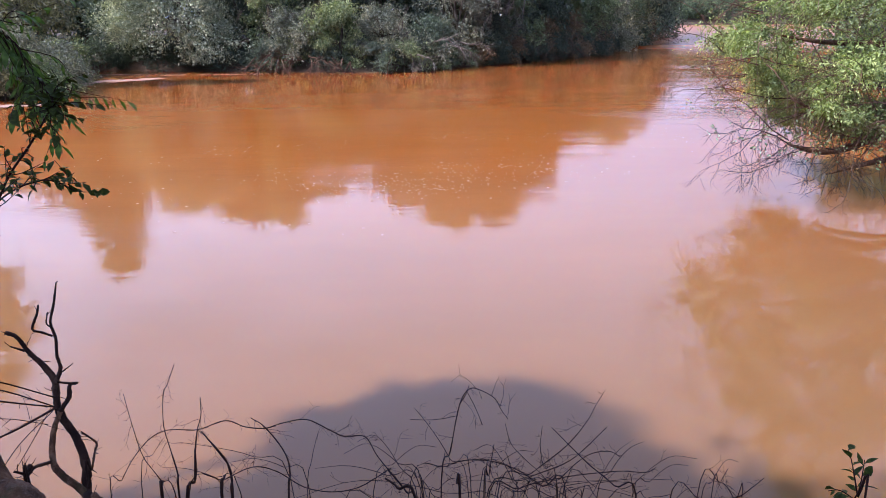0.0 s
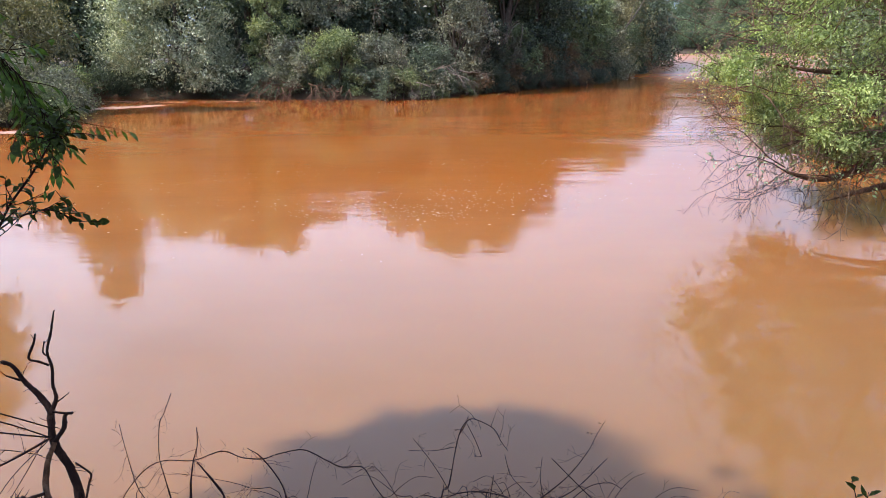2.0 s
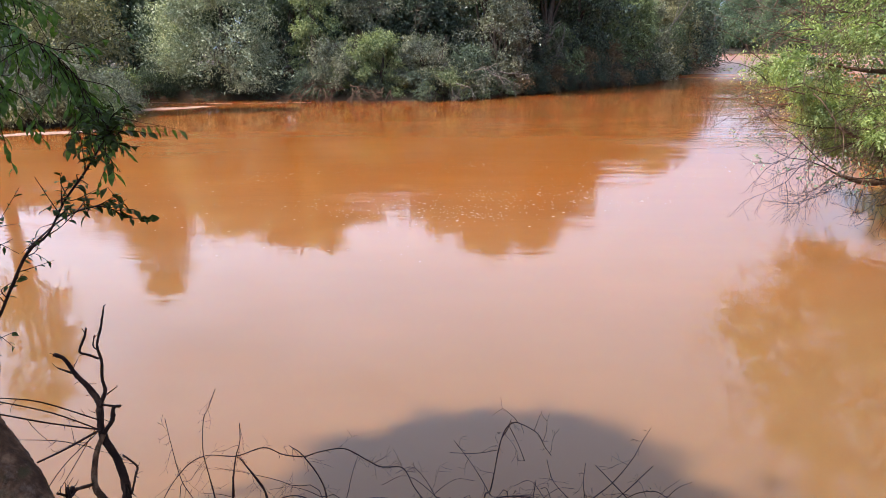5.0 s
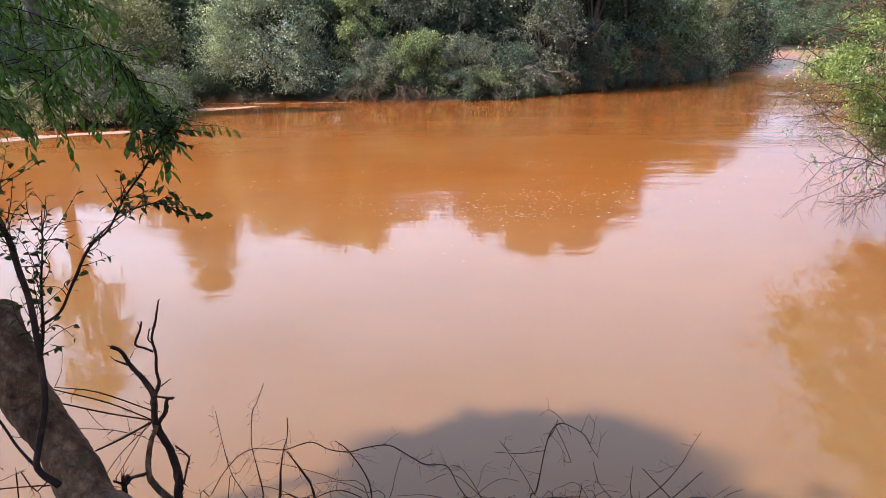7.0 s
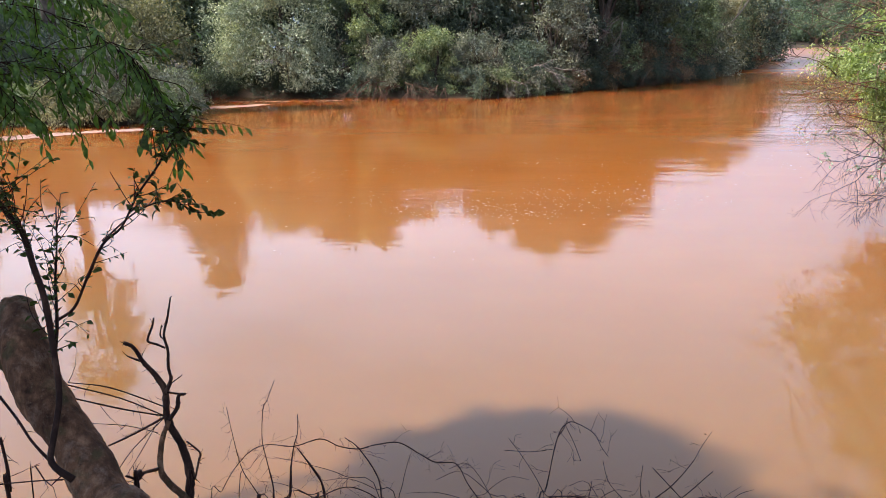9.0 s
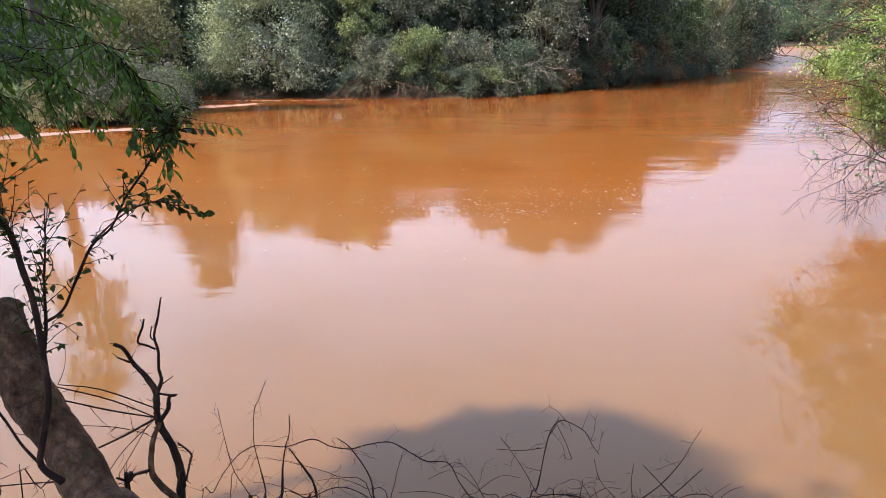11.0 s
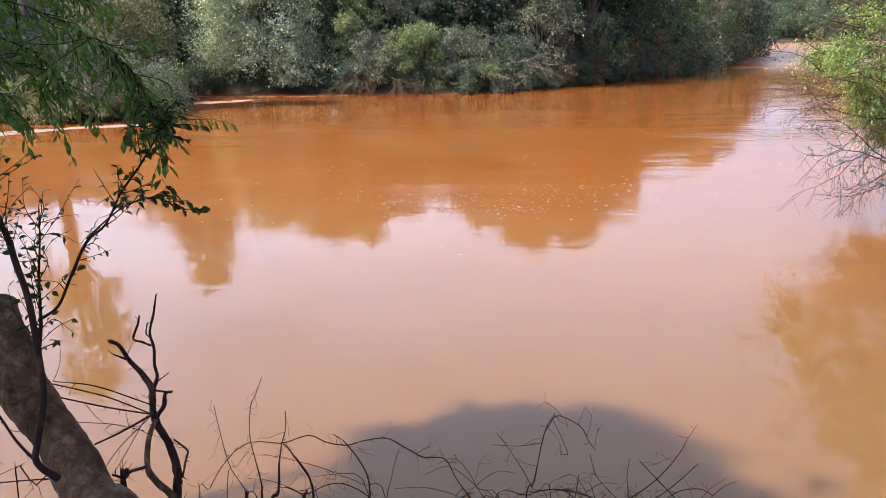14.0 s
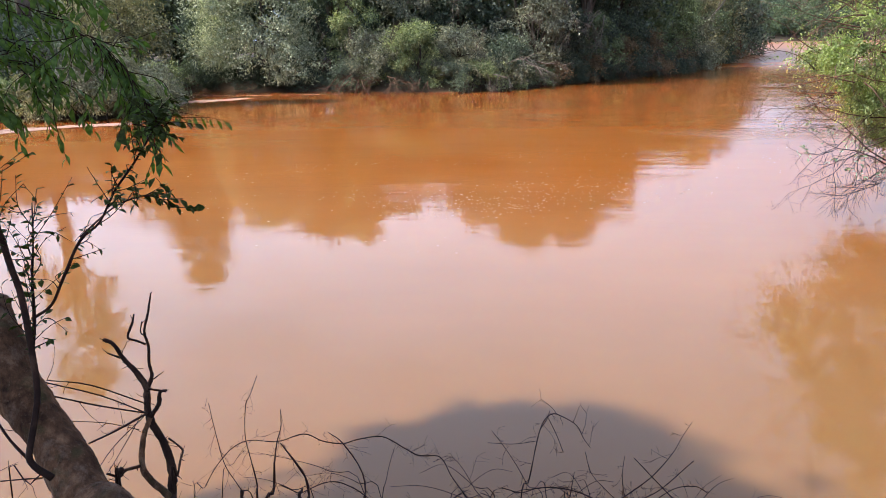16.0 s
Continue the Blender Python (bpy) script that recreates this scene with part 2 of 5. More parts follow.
def piece(name, me, parent, label=""):
    ob = new(name, me)
    ob.parent = parent
    return tagged(ob, label)


def thing(name, at, label, category, group="", kind=""):
    ob = new(name)
    ob.location = at
    ob.empty_display_size = 0.2
    return tagged(ob, label, category, group, kind)


def smooth_line(points, steps):
    """A flowing line through points (x, y, z, radius): Catmull-Rom."""
    p = np.array(points, float)
    if len(p) < 3 or steps < 2:
        return p
    q = np.vstack([2 * p[0] - p[1], p, 2 * p[-1] - p[-2]])
    out = []
    for i in range(1, len(q) - 2):
        a, b, c, d = q[i - 1:i + 3]
        for s in np.linspace(0, 1, steps, endpoint=False):
            out.append(0.5 * (2 * b + (c - a) * s + (2 * a - 5 * b + 4 * c - d) * s ** 2 + (3 * b - a - 3 * c + d) * s ** 3))
    return np.vstack([out, p[-1]])


def tube(points, sides=6, steps=3, wobble=0.0, seed=0):
    """Vertices and faces of a tapering limb along points (x, y, z, radius)."""
    line = smooth_line(points, steps)
    rng = np.random.default_rng(seed)
    n = len(line)
    way = np.gradient(line[:, :3], axis=0)
    way /= np.linalg.norm(way, axis=1, keepdims=True) + 1e-9
    ref = np.array([0.31, 0.2, 0.93]) if abs(way[0][2]) < 0.8 else np.array([0.9, 0.3, 0.2])
    u = np.cross(way, ref)
    u /= np.linalg.norm(u, axis=1, keepdims=True) + 1e-9
    v = np.cross(way, u)
    ang = np.linspace(0, 2 * np.pi, sides, endpoint=False)
    r = np.maximum(line[:, 3:4], 0.0004) * (1 + wobble * rng.normal(size=(n, sides)))
    ring = line[:, None, :3] + (u[:, None] * np.cos(ang)[None, :, None] + v[:, None] * np.sin(ang)[None, :, None]) * r[..., None]
    verts = np.vstack([ring.reshape(-1, 3), line[0, :3], line[-1, :3]])
    faces = []
    for i in range(n - 1):
        for j in range(sides):
            k = (j + 1) % sides
            faces.append((i * sides + j, i * sides + k, (i + 1) * sides + k, (i + 1) * sides + j))
    for j in range(sides):
        k = (j + 1) % sides
        faces.append((n * sides, k, j))
        faces.append((n * sides + 1, (n - 1) * sides + j, (n - 1) * sides + k))
    return verts, faces


def rough_bole(points, sides, steps, depth, seed, jagged=0.0):
    """A thick stem with knots and furrows pressed into its bark, and a splintered end."""
    verts, faces = tube(points, sides, steps)
    line = smooth_line(points, steps)
    n = len(line)
    for i in range(n):
        for j in range(sides):
            p = verts[i * sides + j]
            c = line[i, :3]
            out = unit(p - c)
            q = Vector((p[0] * 9 + seed, p[1] * 9, p[2] * 5))
            knot = noise.noise(q * 0.45) * 0.9 + noise.noise(q * 1.6) * 0.6 - abs(noise.noise(q * 4.2)) * 0.7 + noise.noise(q * 9) * 0.25
            verts[i * sides + j] = p + out * line[i, 3] * depth * knot
            if jagged and i == n - 1:
                verts[i * sides + j] += unit(line[-1, :3] - line[-2, :3]) * jagged * noise.noise(q * 2.5)
    return verts, faces


def joined(bits):
    verts, faces, base = [], [], 0
    for v, f in bits:
        verts.append(v)
        faces += [tuple(base + i for i in face) for face in f]
        base += len(v)
    return np.vstack(verts), faces


def unit(a):
    return a / (np.linalg.norm(a, axis=-1, keepdims=True) + 1e-9)


def leaf_blades(rng, at, way, facing, length, width, fine=False):
    """Leaves from their stalks: folded kites, or when fine, pointed ovals with a midrib and a droop."""
    n = len(at)
    way = unit(way)
    side = unit(np.cross(way, facing))
    up = np.cross(side, way)
    ln = (length * rng.uniform(0.6, 1.25, n))[:, None]
    wd = (width * rng.uniform(0.7, 1.25, n))[:, None]
    if not fine:
        v = np.stack([at, at + way * ln * 0.45 + side * wd * 0.5 + up * wd * 0.18, at + way * ln - up * ln * 0.12, at + way * ln * 0.45 - side * wd * 0.5 + up * wd * 0.18], 1)
        f = np.arange(n * 4).reshape(n, 4)
        return v.reshape(-1, 3), f
    down = np.array([0, 0, -1.0])
    rib = [at, at + way * ln * 0.12, at + way * ln * 0.42 + down * ln * 0.03, at + way * ln * 0.74 + down * ln * 0.11, at + way * ln + down * ln * 0.24]
    rows = []
    for i, w in ((1, 0.10), (2, 0.5), (3, 0.36)):
        lift = up * wd * w * 0.3
        rows += [rib[i] + side * wd * w + lift, rib[i] - side * wd * w + lift]
    v = np.stack([*rib, *rows], 1)           # 5 rib, then pairs of left and right
    pattern = [(0, 1, 5), (0, 6, 1), (1, 2, 7, 5), (1, 6, 8, 2), (2, 3, 9, 7), (2, 8, 10, 3), (3, 4, 9), (3, 10, 4)]
    f = [tuple(i * 11 + k for k in face) for i in range(n) for face in pattern]
    return v.reshape(-1, 3), f


def clump_leaves(rng, clumps, count, length, width, droop=0.3, hollow=0.6, ragged=0.35, gap=1.6):
    """Leaves spread through clumps (x, y, z, rx, ry, rz), thickest near their outsides."""
    c = np.array(clumps, float)
    weight = (c[:, 3] * c[:, 5]) / (c[:, 3] * c[:, 5]).sum()
    pick = rng.choice(len(c), count, p=weight)
    d = unit(rng.normal(size=(count, 3)))
    lump = 1 + ragged * np.sin(d[:, 0] * 5 + pick * 1.7) * np.sin(d[:, 1] * 4 + pick * 2.3) + ragged * 0.6 * np.sin(d[:, 2] * 9 + d[:, 0] * 7 + pick)
    r = (hollow + (1.06 - hollow) * rng.random(count) ** 0.6) * lump
    r *= 1 + 0.10 * rng.normal(size=count)
    at = c[pick, :3] + d * c[pick, 3:6] * r[:, None]
    way = unit(d * 0.7 + rng.normal(size=(count, 3)) * 0.8 + np.array([0, 0, -droop]))
    facing = unit(d * 0.9 + rng.normal(size=(count, 3)) * 0.42 + np.array([0, 0, 0.55]))
    if not gap:
        keep = at[:, 2] > 0.03
        return leaf_blades(rng, at[keep], way[keep], facing[keep], length, width)
    g = at * (2 * np.pi / gap)
    spray = np.sin(g[:, 0] + 1.3 * np.sin(g[:, 2] * 0.7)) + np.sin(g[:, 1] * 0.9 + pick) + np.sin(g[:, 2] * 1.1 + g[:, 0] * 0.6) + 0.5 * np.sin(g[:, 0] * 2.3 + g[:, 2] * 2.1)
    keep = (at[:, 2] > 0.03) & (spray + 0.35 * rng.normal(size=count) > -0.95)
    return leaf_blades(rng, at[keep], way[keep], facing[keep], length, width)


def dome_clumps(rng, radius, height, low, n, size=0.34, lean=(0, 0)):
    """Clumps over an uneven dome that stands on the origin; low: height of its skirt."""
    out = []
    for i in range(n):
        h = rng.random() ** 0.85
        a = rng.random() * 2 * math.pi
        span = radius * (1 - h ** 2.6) ** 0.55 * (0.86 + 0.14 * math.sin(3 * a + n)) * rng.uniform(0.62, 1.0) ** 0.5
        z = low + (height - low) * h
        s = radius * size * rng.uniform(0.55, 1.3)
        s = min(s, 0.42 * height)
        z = max(min(z, height - s * 0.7), s * 0.55)
        out.append((math.cos(a) * span + lean[0] * h, math.sin(a) * span + lean[1] * h, z, s, s, s * rng.uniform(0.6, 0.95)))
    return out


def broad_tree(name, x, y, z, height, radius, leaf, label, category="tree", low=0.4, leaves=12000, blade=(0.26, 0.13), seed=1,
               clumps=34, size=0.34, lean=(0, 0), bark=None, trunk_r=None, droop=0.3, group="", ragged=0.55):
    """A tree or bush: tapered trunk, limbs and a ragged crown of single leaves."""
    rng = np.random.default_rng(seed)
    tree = thing(name, (x, y, z), label, category, group)
    bark = bark or FAR_BARK
    r0 = trunk_r or 0.018 * height + 0.05
    top = height * 0.8
    bend = rng.normal(size=2) * radius * 0.12
    stem = [(0, 0, -0.5, r0 * 1.25), (bend[0] * 0.3, bend[1] * 0.3, top * 0.3, r0), (bend[0] + lean[0] * 0.5, bend[1] + lean[1] * 0.5, top * 0.65, r0 * 0.65),
            (bend[0] + lean[0] * 0.8, bend[1] + lean[1] * 0.8, top, r0 * 0.25)]
    piece("trunk", mesh_of("trunk", *tube(stem, 8, 4, 0.04, seed), bark, True), tree)
    cl = dome_clumps(rng, radius, height, low, clumps, size, lean)
    for i in range(5):
        k = cl[int(rng.integers(len(cl)))]
        s = rng.uniform(0.12, 0.6)
        b = (bend[0] * s, bend[1] * s, top * s, r0 * 0.5)
        mid = ((b[0] + k[0]) / 2 + rng.normal() * 0.2, (b[1] + k[1]) / 2 + rng.normal() * 0.2, (b[2] + k[2]) / 2 + 0.25, r0 * 0.3)
        piece("limb", mesh_of("limb", *tube([b, mid, (k[0], k[1], k[2], r0 * 0.08)], 6, 4, 0.05, seed + i), bark, True), tree)
    v, f = clump_leaves(rng, cl, leaves, *blade, droop=droop, ragged=ragged)
    piece("crown", mesh_of("crown", v, f, LEAF[leaf]), tree)
    return tree


def sprays(rng, start, way, length, radius, depth, spread=0.5, curl=0.25, sag=0.1, twigs=(2, 4), sides=4):
    """A twig that forks again and again; gives its tubes and its tips with their ways."""
    tubes, tips = [], []
    p, w = np.array(start, float), unit(np.array(way, float))
    line = [(*p, radius)]
    n = 4
    for i in range(n):
        w = unit(w + rng.normal(size=3) * curl * 0.5 + np.array([0, 0, -sag * 0.3]))
        p = p + w * length / n
        line.append((*p, radius * (1 - 0.6 * (i + 1) / n)))
        if depth > 0 and i >= 1:
            for _ in range(int(rng.integers(*twigs)) if i < n - 1 else 2):
                side = unit(w + rng.normal(size=3) * spread)
                t, e = sprays(rng, p, side, length * rng.uniform(0.35, 0.65), radius * 0.5, depth - 1, spread, curl, sag, twigs, max(3, sides - 1))
                tubes += t
                tips += e
    tubes.append(tube(line, sides, 1))
    tips.append((p, w))
    return tubes, tips


def single_leaf_mesh(name, leaf, width, seed):
    r = np.random.default_rng(seed)
    v, f = leaf_blades(r, np.zeros((1, 3)), np.array([[1.0, 0, 0]]), np.array([[0.0, 0, 1]]), 1.0, width, True)
    v = v / np.linalg.norm(v, axis=1).max()
    v[:, 2] += 0.10 * r.normal() * v[:, 0] * v[:, 1]
    return mesh_of(name, v, f, LEAF[leaf], True)


def hang_leaf(parent, me, at, way, facing, length):
    """One leaf as a part; at is in its thing's own space."""
    w = Vector(way).normalized()
    s = Vector(facing).cross(w).normalized()
    u = w.cross(s)
    m = Matrix((w, s, u)).transposed().to_4x4()
    ob = new("leaf", me)
    ob.parent = parent
    ob.matrix_local = Matrix.Translation(at) @ m @ Matrix.Scale(length, 4)
    return ob


def side_twigs(rng, limbs, o, each, length, radius, depth=0):
    """Short side twigs along limbs; their tubes in the thing's own space, and their tips."""
    tubes, tips = [], []
    for limb in limbs:
        line = smooth_line([(x, y, z, r / 1000) for x, y, z, r in limb], 4)
        run = np.linalg.norm(np.diff(line[:, :3], axis=0), axis=1).sum()
        for _ in range(int(run * each + rng.random())):
            k = int(rng.integers(1, len(line)))
            w = unit(line[k][:3] - line[k - 1][:3])
            way = unit(w * 0.75 + rng.normal(size=3) * 0.6)
            t, e = sprays(rng, line[k][:3] - o, way, length * (0.25 + 1.3 * rng.random() ** 2), min(radius, line[k][3] * 0.7), depth, 0.6, 0.28, 0.0, (0, 2), 4)
            tubes += t
            tips += e
    return tubes, tips

# ---- river, ground ----
FAR_SHORE = [(-900, -260), (-200, -30), (-75, 22), (-45, 33), (-35, 36), (-27, 35.0), (-22.5, 35.3), (-23.5, 43), (-29, 52), (-27, 56), (-14, 54), (-5, 53), (-1, 55.5), (2, 59.5),
             (9, 67), (16, 77), (24, 97), (30, 106.5), (39.5, 140), (49, 172), (69, 235), (97, 318), (132, 352), (230, 385), (330, 430), (900, 900)]
NEAR_SHORE = [(900, 830), (330, 375), (230, 325), (180, 285), (108, 195), (68, 122), (43, 71), (24.5, 38), (17, 23), (14, 16.5), (11, 11), (7, 6.6), (3, 4.0), (0, 3.3), (-3, 3.0), (-5.5, 3.9), (-9, 5.3), (-12, 4.2), (-20, -5), (-80, -34), (-900, -380)]


def shore_distance(x, y):
    """Metres from the water's edge, below nought in the river, and whether the near shore is the closer one."""
    ring = np.array(FAR_SHORE + NEAR_SHORE, float)
    a, b = ring, np.roll(ring, -1, axis=0)
    best = np.full(x.shape, 1e9)
    near = np.zeros(x.shape, bool)
    inside = np.zeros(x.shape, bool)
    for i, ((ax, ay), (bx, by)) in enumerate(zip(a, b)):
        dx, dy = bx - ax, by - ay
        s = np.clip(((x - ax) * dx + (y - ay) * dy) / (dx * dx + dy * dy), 0, 1)
        d = np.hypot(x - ax - s * dx, y - ay - s * dy)
        near = np.where(d < best, i >= len(FAR_SHORE), near)
        best = np.minimum(best, d)
        cross = ((ay > y) != (by > y)) & (x < dx * (y - ay) / (dy if dy else 1e-9) + ax)
        inside ^= cross
    return np.where(inside, -best, best), near


def ground_height(x, y):
    d, near = shore_distance(x, y)

    def ease(a):
        a = np.clip(a, 0, 1)
        return a * a * (3 - 2 * a)
    z = np.where(d < 0, -1.6 * ease(-d / 3), np.where(near, 2.4 * ease((d + 0.15) / 2.1), 0.7 * ease(d / 1.2) + 1.3 * ease(d / 14)))
    z = z + np.where(d > 6, 0.25 * np.sin(x * 0.21 + 1.3) * np.sin(y * 0.17), 0)
    hill = 15 * np.exp(-(((x - 170) / 90) ** 2 + ((y - 470) / 110) ** 2)) + 78 * np.exp(-(((x - 330) / 120) ** 2 + ((y - 470) / 100) ** 2))
    return z + hill * ease(d / 60)


def warped(n, centre):
    s = np.linspace(-1, 1, n)
    return centre + 70 * s + 2900 * s ** 7


def build_ground():
    n = 320
    gx, gy = np.meshgrid(warped(n, 0), warped(n, 25), indexing="ij")
    gz = ground_height(gx, gy)
    v = np.stack([gx, gy, gz], -1).reshape(-1, 3)
    i, j = np.meshgrid(np.arange(n - 1), np.arange(n - 1), indexing="ij")
    k = (i * n + j).ravel()
    f = np.stack([k, k + n, k + n + 1, k + 1], 1)
    tagged(new("ground", mesh_of("ground", v, f, SOIL, True)), "dark earth banks with a reddish water edge", "ground", kind="structure")
    bm = bmesh.new()
    bmesh.ops.create_grid(bm, x_segments=60, y_segments=60, size=2900)
    me = bpy.data.meshes.new("water")
    bm.to_mesh(me)
    bm.free()
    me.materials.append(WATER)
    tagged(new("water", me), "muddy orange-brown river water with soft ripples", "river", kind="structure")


build_ground()


def base_z(x, y):
    return float(ground_height(np.array([float(x)]), np.array([float(y)]))[0])

# ---- the far bank ----
FAR = [
    # name, x, y, height, radius, leaf, low, leaves, blade, clumps, size, label
    ("tree", -39, 60, 8.7, 5.0, "dark", 2.0, 9000, (0.30, 0.15), 40, 0.30, "dark green riverside tree behind olive bushes"),
    ("tree", -33.2, 66, 19.4, 2.9, "dark", 1.0, 16000, (0.30, 0.15), 60, 0.45, "very tall dark green tree rising over the bank"),
    ("bush", -30, 50.5, 7.2, 4.2, "olive", 0.5, 15000, (0.24, 0.11), 40, 0.30, "olive-green rounded bush with fine leaves on the bank"),
    ("bush", -27.8, 38.0, 4.4, 2.6, "dark", 0.4, 12000, (0.17, 0.08), 34, 0.32, "dark green bush with dry stems leaning over the water"),
    ("bush", -23.6, 36.8, 3.6, 2.4, "grey", 0.3, 11000, (0.16, 0.07), 30, 0.32, "low green bush trailing into the water's edge"),
    ("bush", -32.5, 39.0, 5.6, 3.3, "dark", 0.5, 12000, (0.19, 0.09), 34, 0.32, "dark leafy bush on an undercut bank"),
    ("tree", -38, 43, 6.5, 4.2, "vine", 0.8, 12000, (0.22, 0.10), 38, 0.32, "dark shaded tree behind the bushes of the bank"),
    ("tree", -30.5, 41.5, 19.5, 2.3, "mid", 10.0, 9000, (0.24, 0.12), 34, 0.42, "tall tree with a high crown above riverside bushes"),
    # stands outside the view, put there to shade the bushes beside it
    ("tree", -39.5, 36.8, 17, 4.2, "dark", 3.0, 11000, (0.28, 0.14), 44, 0.34, "tall dark tree out of view, placed to shade the left bank"),
    ("tree", -27.5, 63, 10.2, 4.2, "dark", 1.0, 11000, (0.26, 0.13), 38, 0.30, "dark green tree standing behind a silvery willow"),
    ("willow", -21.6, 56.9, 11.2, 5.0, "silver", 0.3, 36000, (0.23, 0.10), 84, 0.27, "large silvery green willow bush hanging over the water"),
    ("tree", -16.2, 60.5, 11.5, 3.0, "dark", 0.5, 9000, (0.30, 0.15), 34, 0.32, "dark green tree in shade beside a pale willow"),
    ("tree", -13.6, 56.6, 13.2, 1.9, "bright", 0.3, 12000, (0.20, 0.10), 44, 0.36, "slender bright green tree at the water's edge"),
    ("bush", -11.3, 55.0, 3.8, 2.4, "grey", 0.7, 10000, (0.19, 0.08), 30, 0.32, "tangled grey-green bush with brown roots in the water"),
    ("bush", -8.0, 54.4, 4.4, 2.3, "bright", 0.6, 11000, (0.18, 0.08), 30, 0.32, "bright green bush overhanging the river's edge"),
    ("bush", -4.6, 55.0, 4.0, 2.3, "grey", 0.3, 10000, (0.18, 0.08), 30, 0.32, "pale leafy bush trailing in the water"),
    ("bush", -1.2, 57.2, 3.4, 2.0, "dark", 0.3, 8000, (0.20, 0.09), 26, 0.34, "dark bush beside bleached fallen branches"),
    ("tree", -9.6, 60.2, 9.4, 3.2, "grey", 0.6, 13000, (0.24, 0.11), 40, 0.32, "grey-green tree draped with creepers"),
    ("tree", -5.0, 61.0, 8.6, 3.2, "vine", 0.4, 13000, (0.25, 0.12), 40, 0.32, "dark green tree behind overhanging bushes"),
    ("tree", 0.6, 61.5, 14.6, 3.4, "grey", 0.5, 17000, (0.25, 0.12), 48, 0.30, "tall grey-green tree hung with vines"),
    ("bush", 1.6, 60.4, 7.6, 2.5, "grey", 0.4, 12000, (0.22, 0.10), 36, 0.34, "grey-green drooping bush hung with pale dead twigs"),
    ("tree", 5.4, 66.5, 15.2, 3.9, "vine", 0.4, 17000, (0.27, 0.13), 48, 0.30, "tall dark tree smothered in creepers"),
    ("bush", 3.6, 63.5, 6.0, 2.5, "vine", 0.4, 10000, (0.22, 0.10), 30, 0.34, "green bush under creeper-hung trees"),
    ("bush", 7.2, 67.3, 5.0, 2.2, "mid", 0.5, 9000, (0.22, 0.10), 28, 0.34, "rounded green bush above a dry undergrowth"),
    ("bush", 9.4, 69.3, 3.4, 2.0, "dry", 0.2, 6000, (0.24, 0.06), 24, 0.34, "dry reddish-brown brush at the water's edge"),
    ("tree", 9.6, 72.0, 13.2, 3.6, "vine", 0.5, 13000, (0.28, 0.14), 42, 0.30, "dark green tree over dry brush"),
    ("bush", 12.6, 73.8, 3.8, 2.2, "dry", 0.2, 6000, (0.25, 0.06), 24, 0.34, "brown dry brush with hanging stems"),
    ("tree", 12.6, 76.0, 8.8, 2.8, "mid", 0.6, 11000, (0.26, 0.12), 34, 0.32, "bright green creeper-covered tree on the far bank"),
    ("tree", 16.5, 81.0, 9.6, 3.4, "mid", 0.3, 12000, (0.28, 0.13), 36, 0.32, "dark green tree over a shaded bank"),
    ("tree", 19.5, 86.0, 9.4, 3.2, "grey", 0.3, 12000, (0.28, 0.13), 36, 0.32, "green tree leaning towards the river"),
    ("tree", 22.5, 95.0, 11.0, 3.8, "olive", 0.3, 12000, (0.30, 0.13), 38, 0.32, "olive-green tree at the bend of the river"),
    ("tree", 24.5, 103.0, 13.0, 4.0, "mid", 0.3, 12000, (0.32, 0.15), 38, 0.32, "green tree on the bank near the river's bend"),
    ("tree", 27.6, 111.0, 15.0, 4.4, "olive", 0.4, 12000, (0.34, 0.16), 40, 0.32, "tall olive-green tree at the river's bend"),
    ("bush", 30.6, 111.0, 4.2, 2.4, "dry", 0.2, 6000, (0.34, 0.09), 26, 0.34, "dry brown bush at the river's bend"),
    ("tree", 31.0, 123.0, 8.5, 4.2, "olive", 0.3, 9000, (0.38, 0.17), 36, 0.32, "yellowish tree beyond the river's bend"),
    ("tree", 34.5, 146.0, 9.5, 4.4, "mid", 0.3, 9000, (0.42, 0.20), 36, 0.32, "green tree on the distant bank"),
    ("tree", 41.5, 174.0, 13.0, 5.2, "dark", 0.3, 9000, (0.46, 0.22), 36, 0.32, "dark tree on the distant bank"),
    ("tree", -14.9, 62.0, 11.0, 3.8, "dark", 0.5, 13000, (0.28, 0.14), 56, 0.34, "dark green tree in shade behind a slender one"),
]
for i, (name, x, y, h, r, leaf, low, n, blade, c, s, label) in enumerate(FAR):
    broad_tree(name, x, y, base_z(x, y) - 0.1, h, r, leaf, label, "tree" if name != "bush" else "bush", low, int(n * 1.7), blade, 11 + i * 7, c, s, group="riverside growth of the far bank")


# low growth that hides the foot of the bank
shore = smooth_line([(x, y, 0, 0) for x, y in FAR_SHORE[3:18]], 10)
run = np.concatenate([[0], np.cumsum(np.linalg.norm(np.diff(shore[:, :2], axis=0), axis=1))])
rng = np.random.default_rng(21)
kinds = ["mid", "grey", "dark", "olive", "dark", "bright", "mid", "grey"]
words = {"mid": "low green shrub leaning over the water's edge", "grey": "low grey-green shrub at the water's edge", "dark": "dark low shrub shading the waterline",
         "olive": "low olive shrub at the water's edge", "bright": "small bright green shrub dipping into the river", "dry": "low brown dry shrub at the water's edge", "vine": "creeper-covered waterside shrub with shade put into its dark leaf colour"}
at = 3.0
i = 0
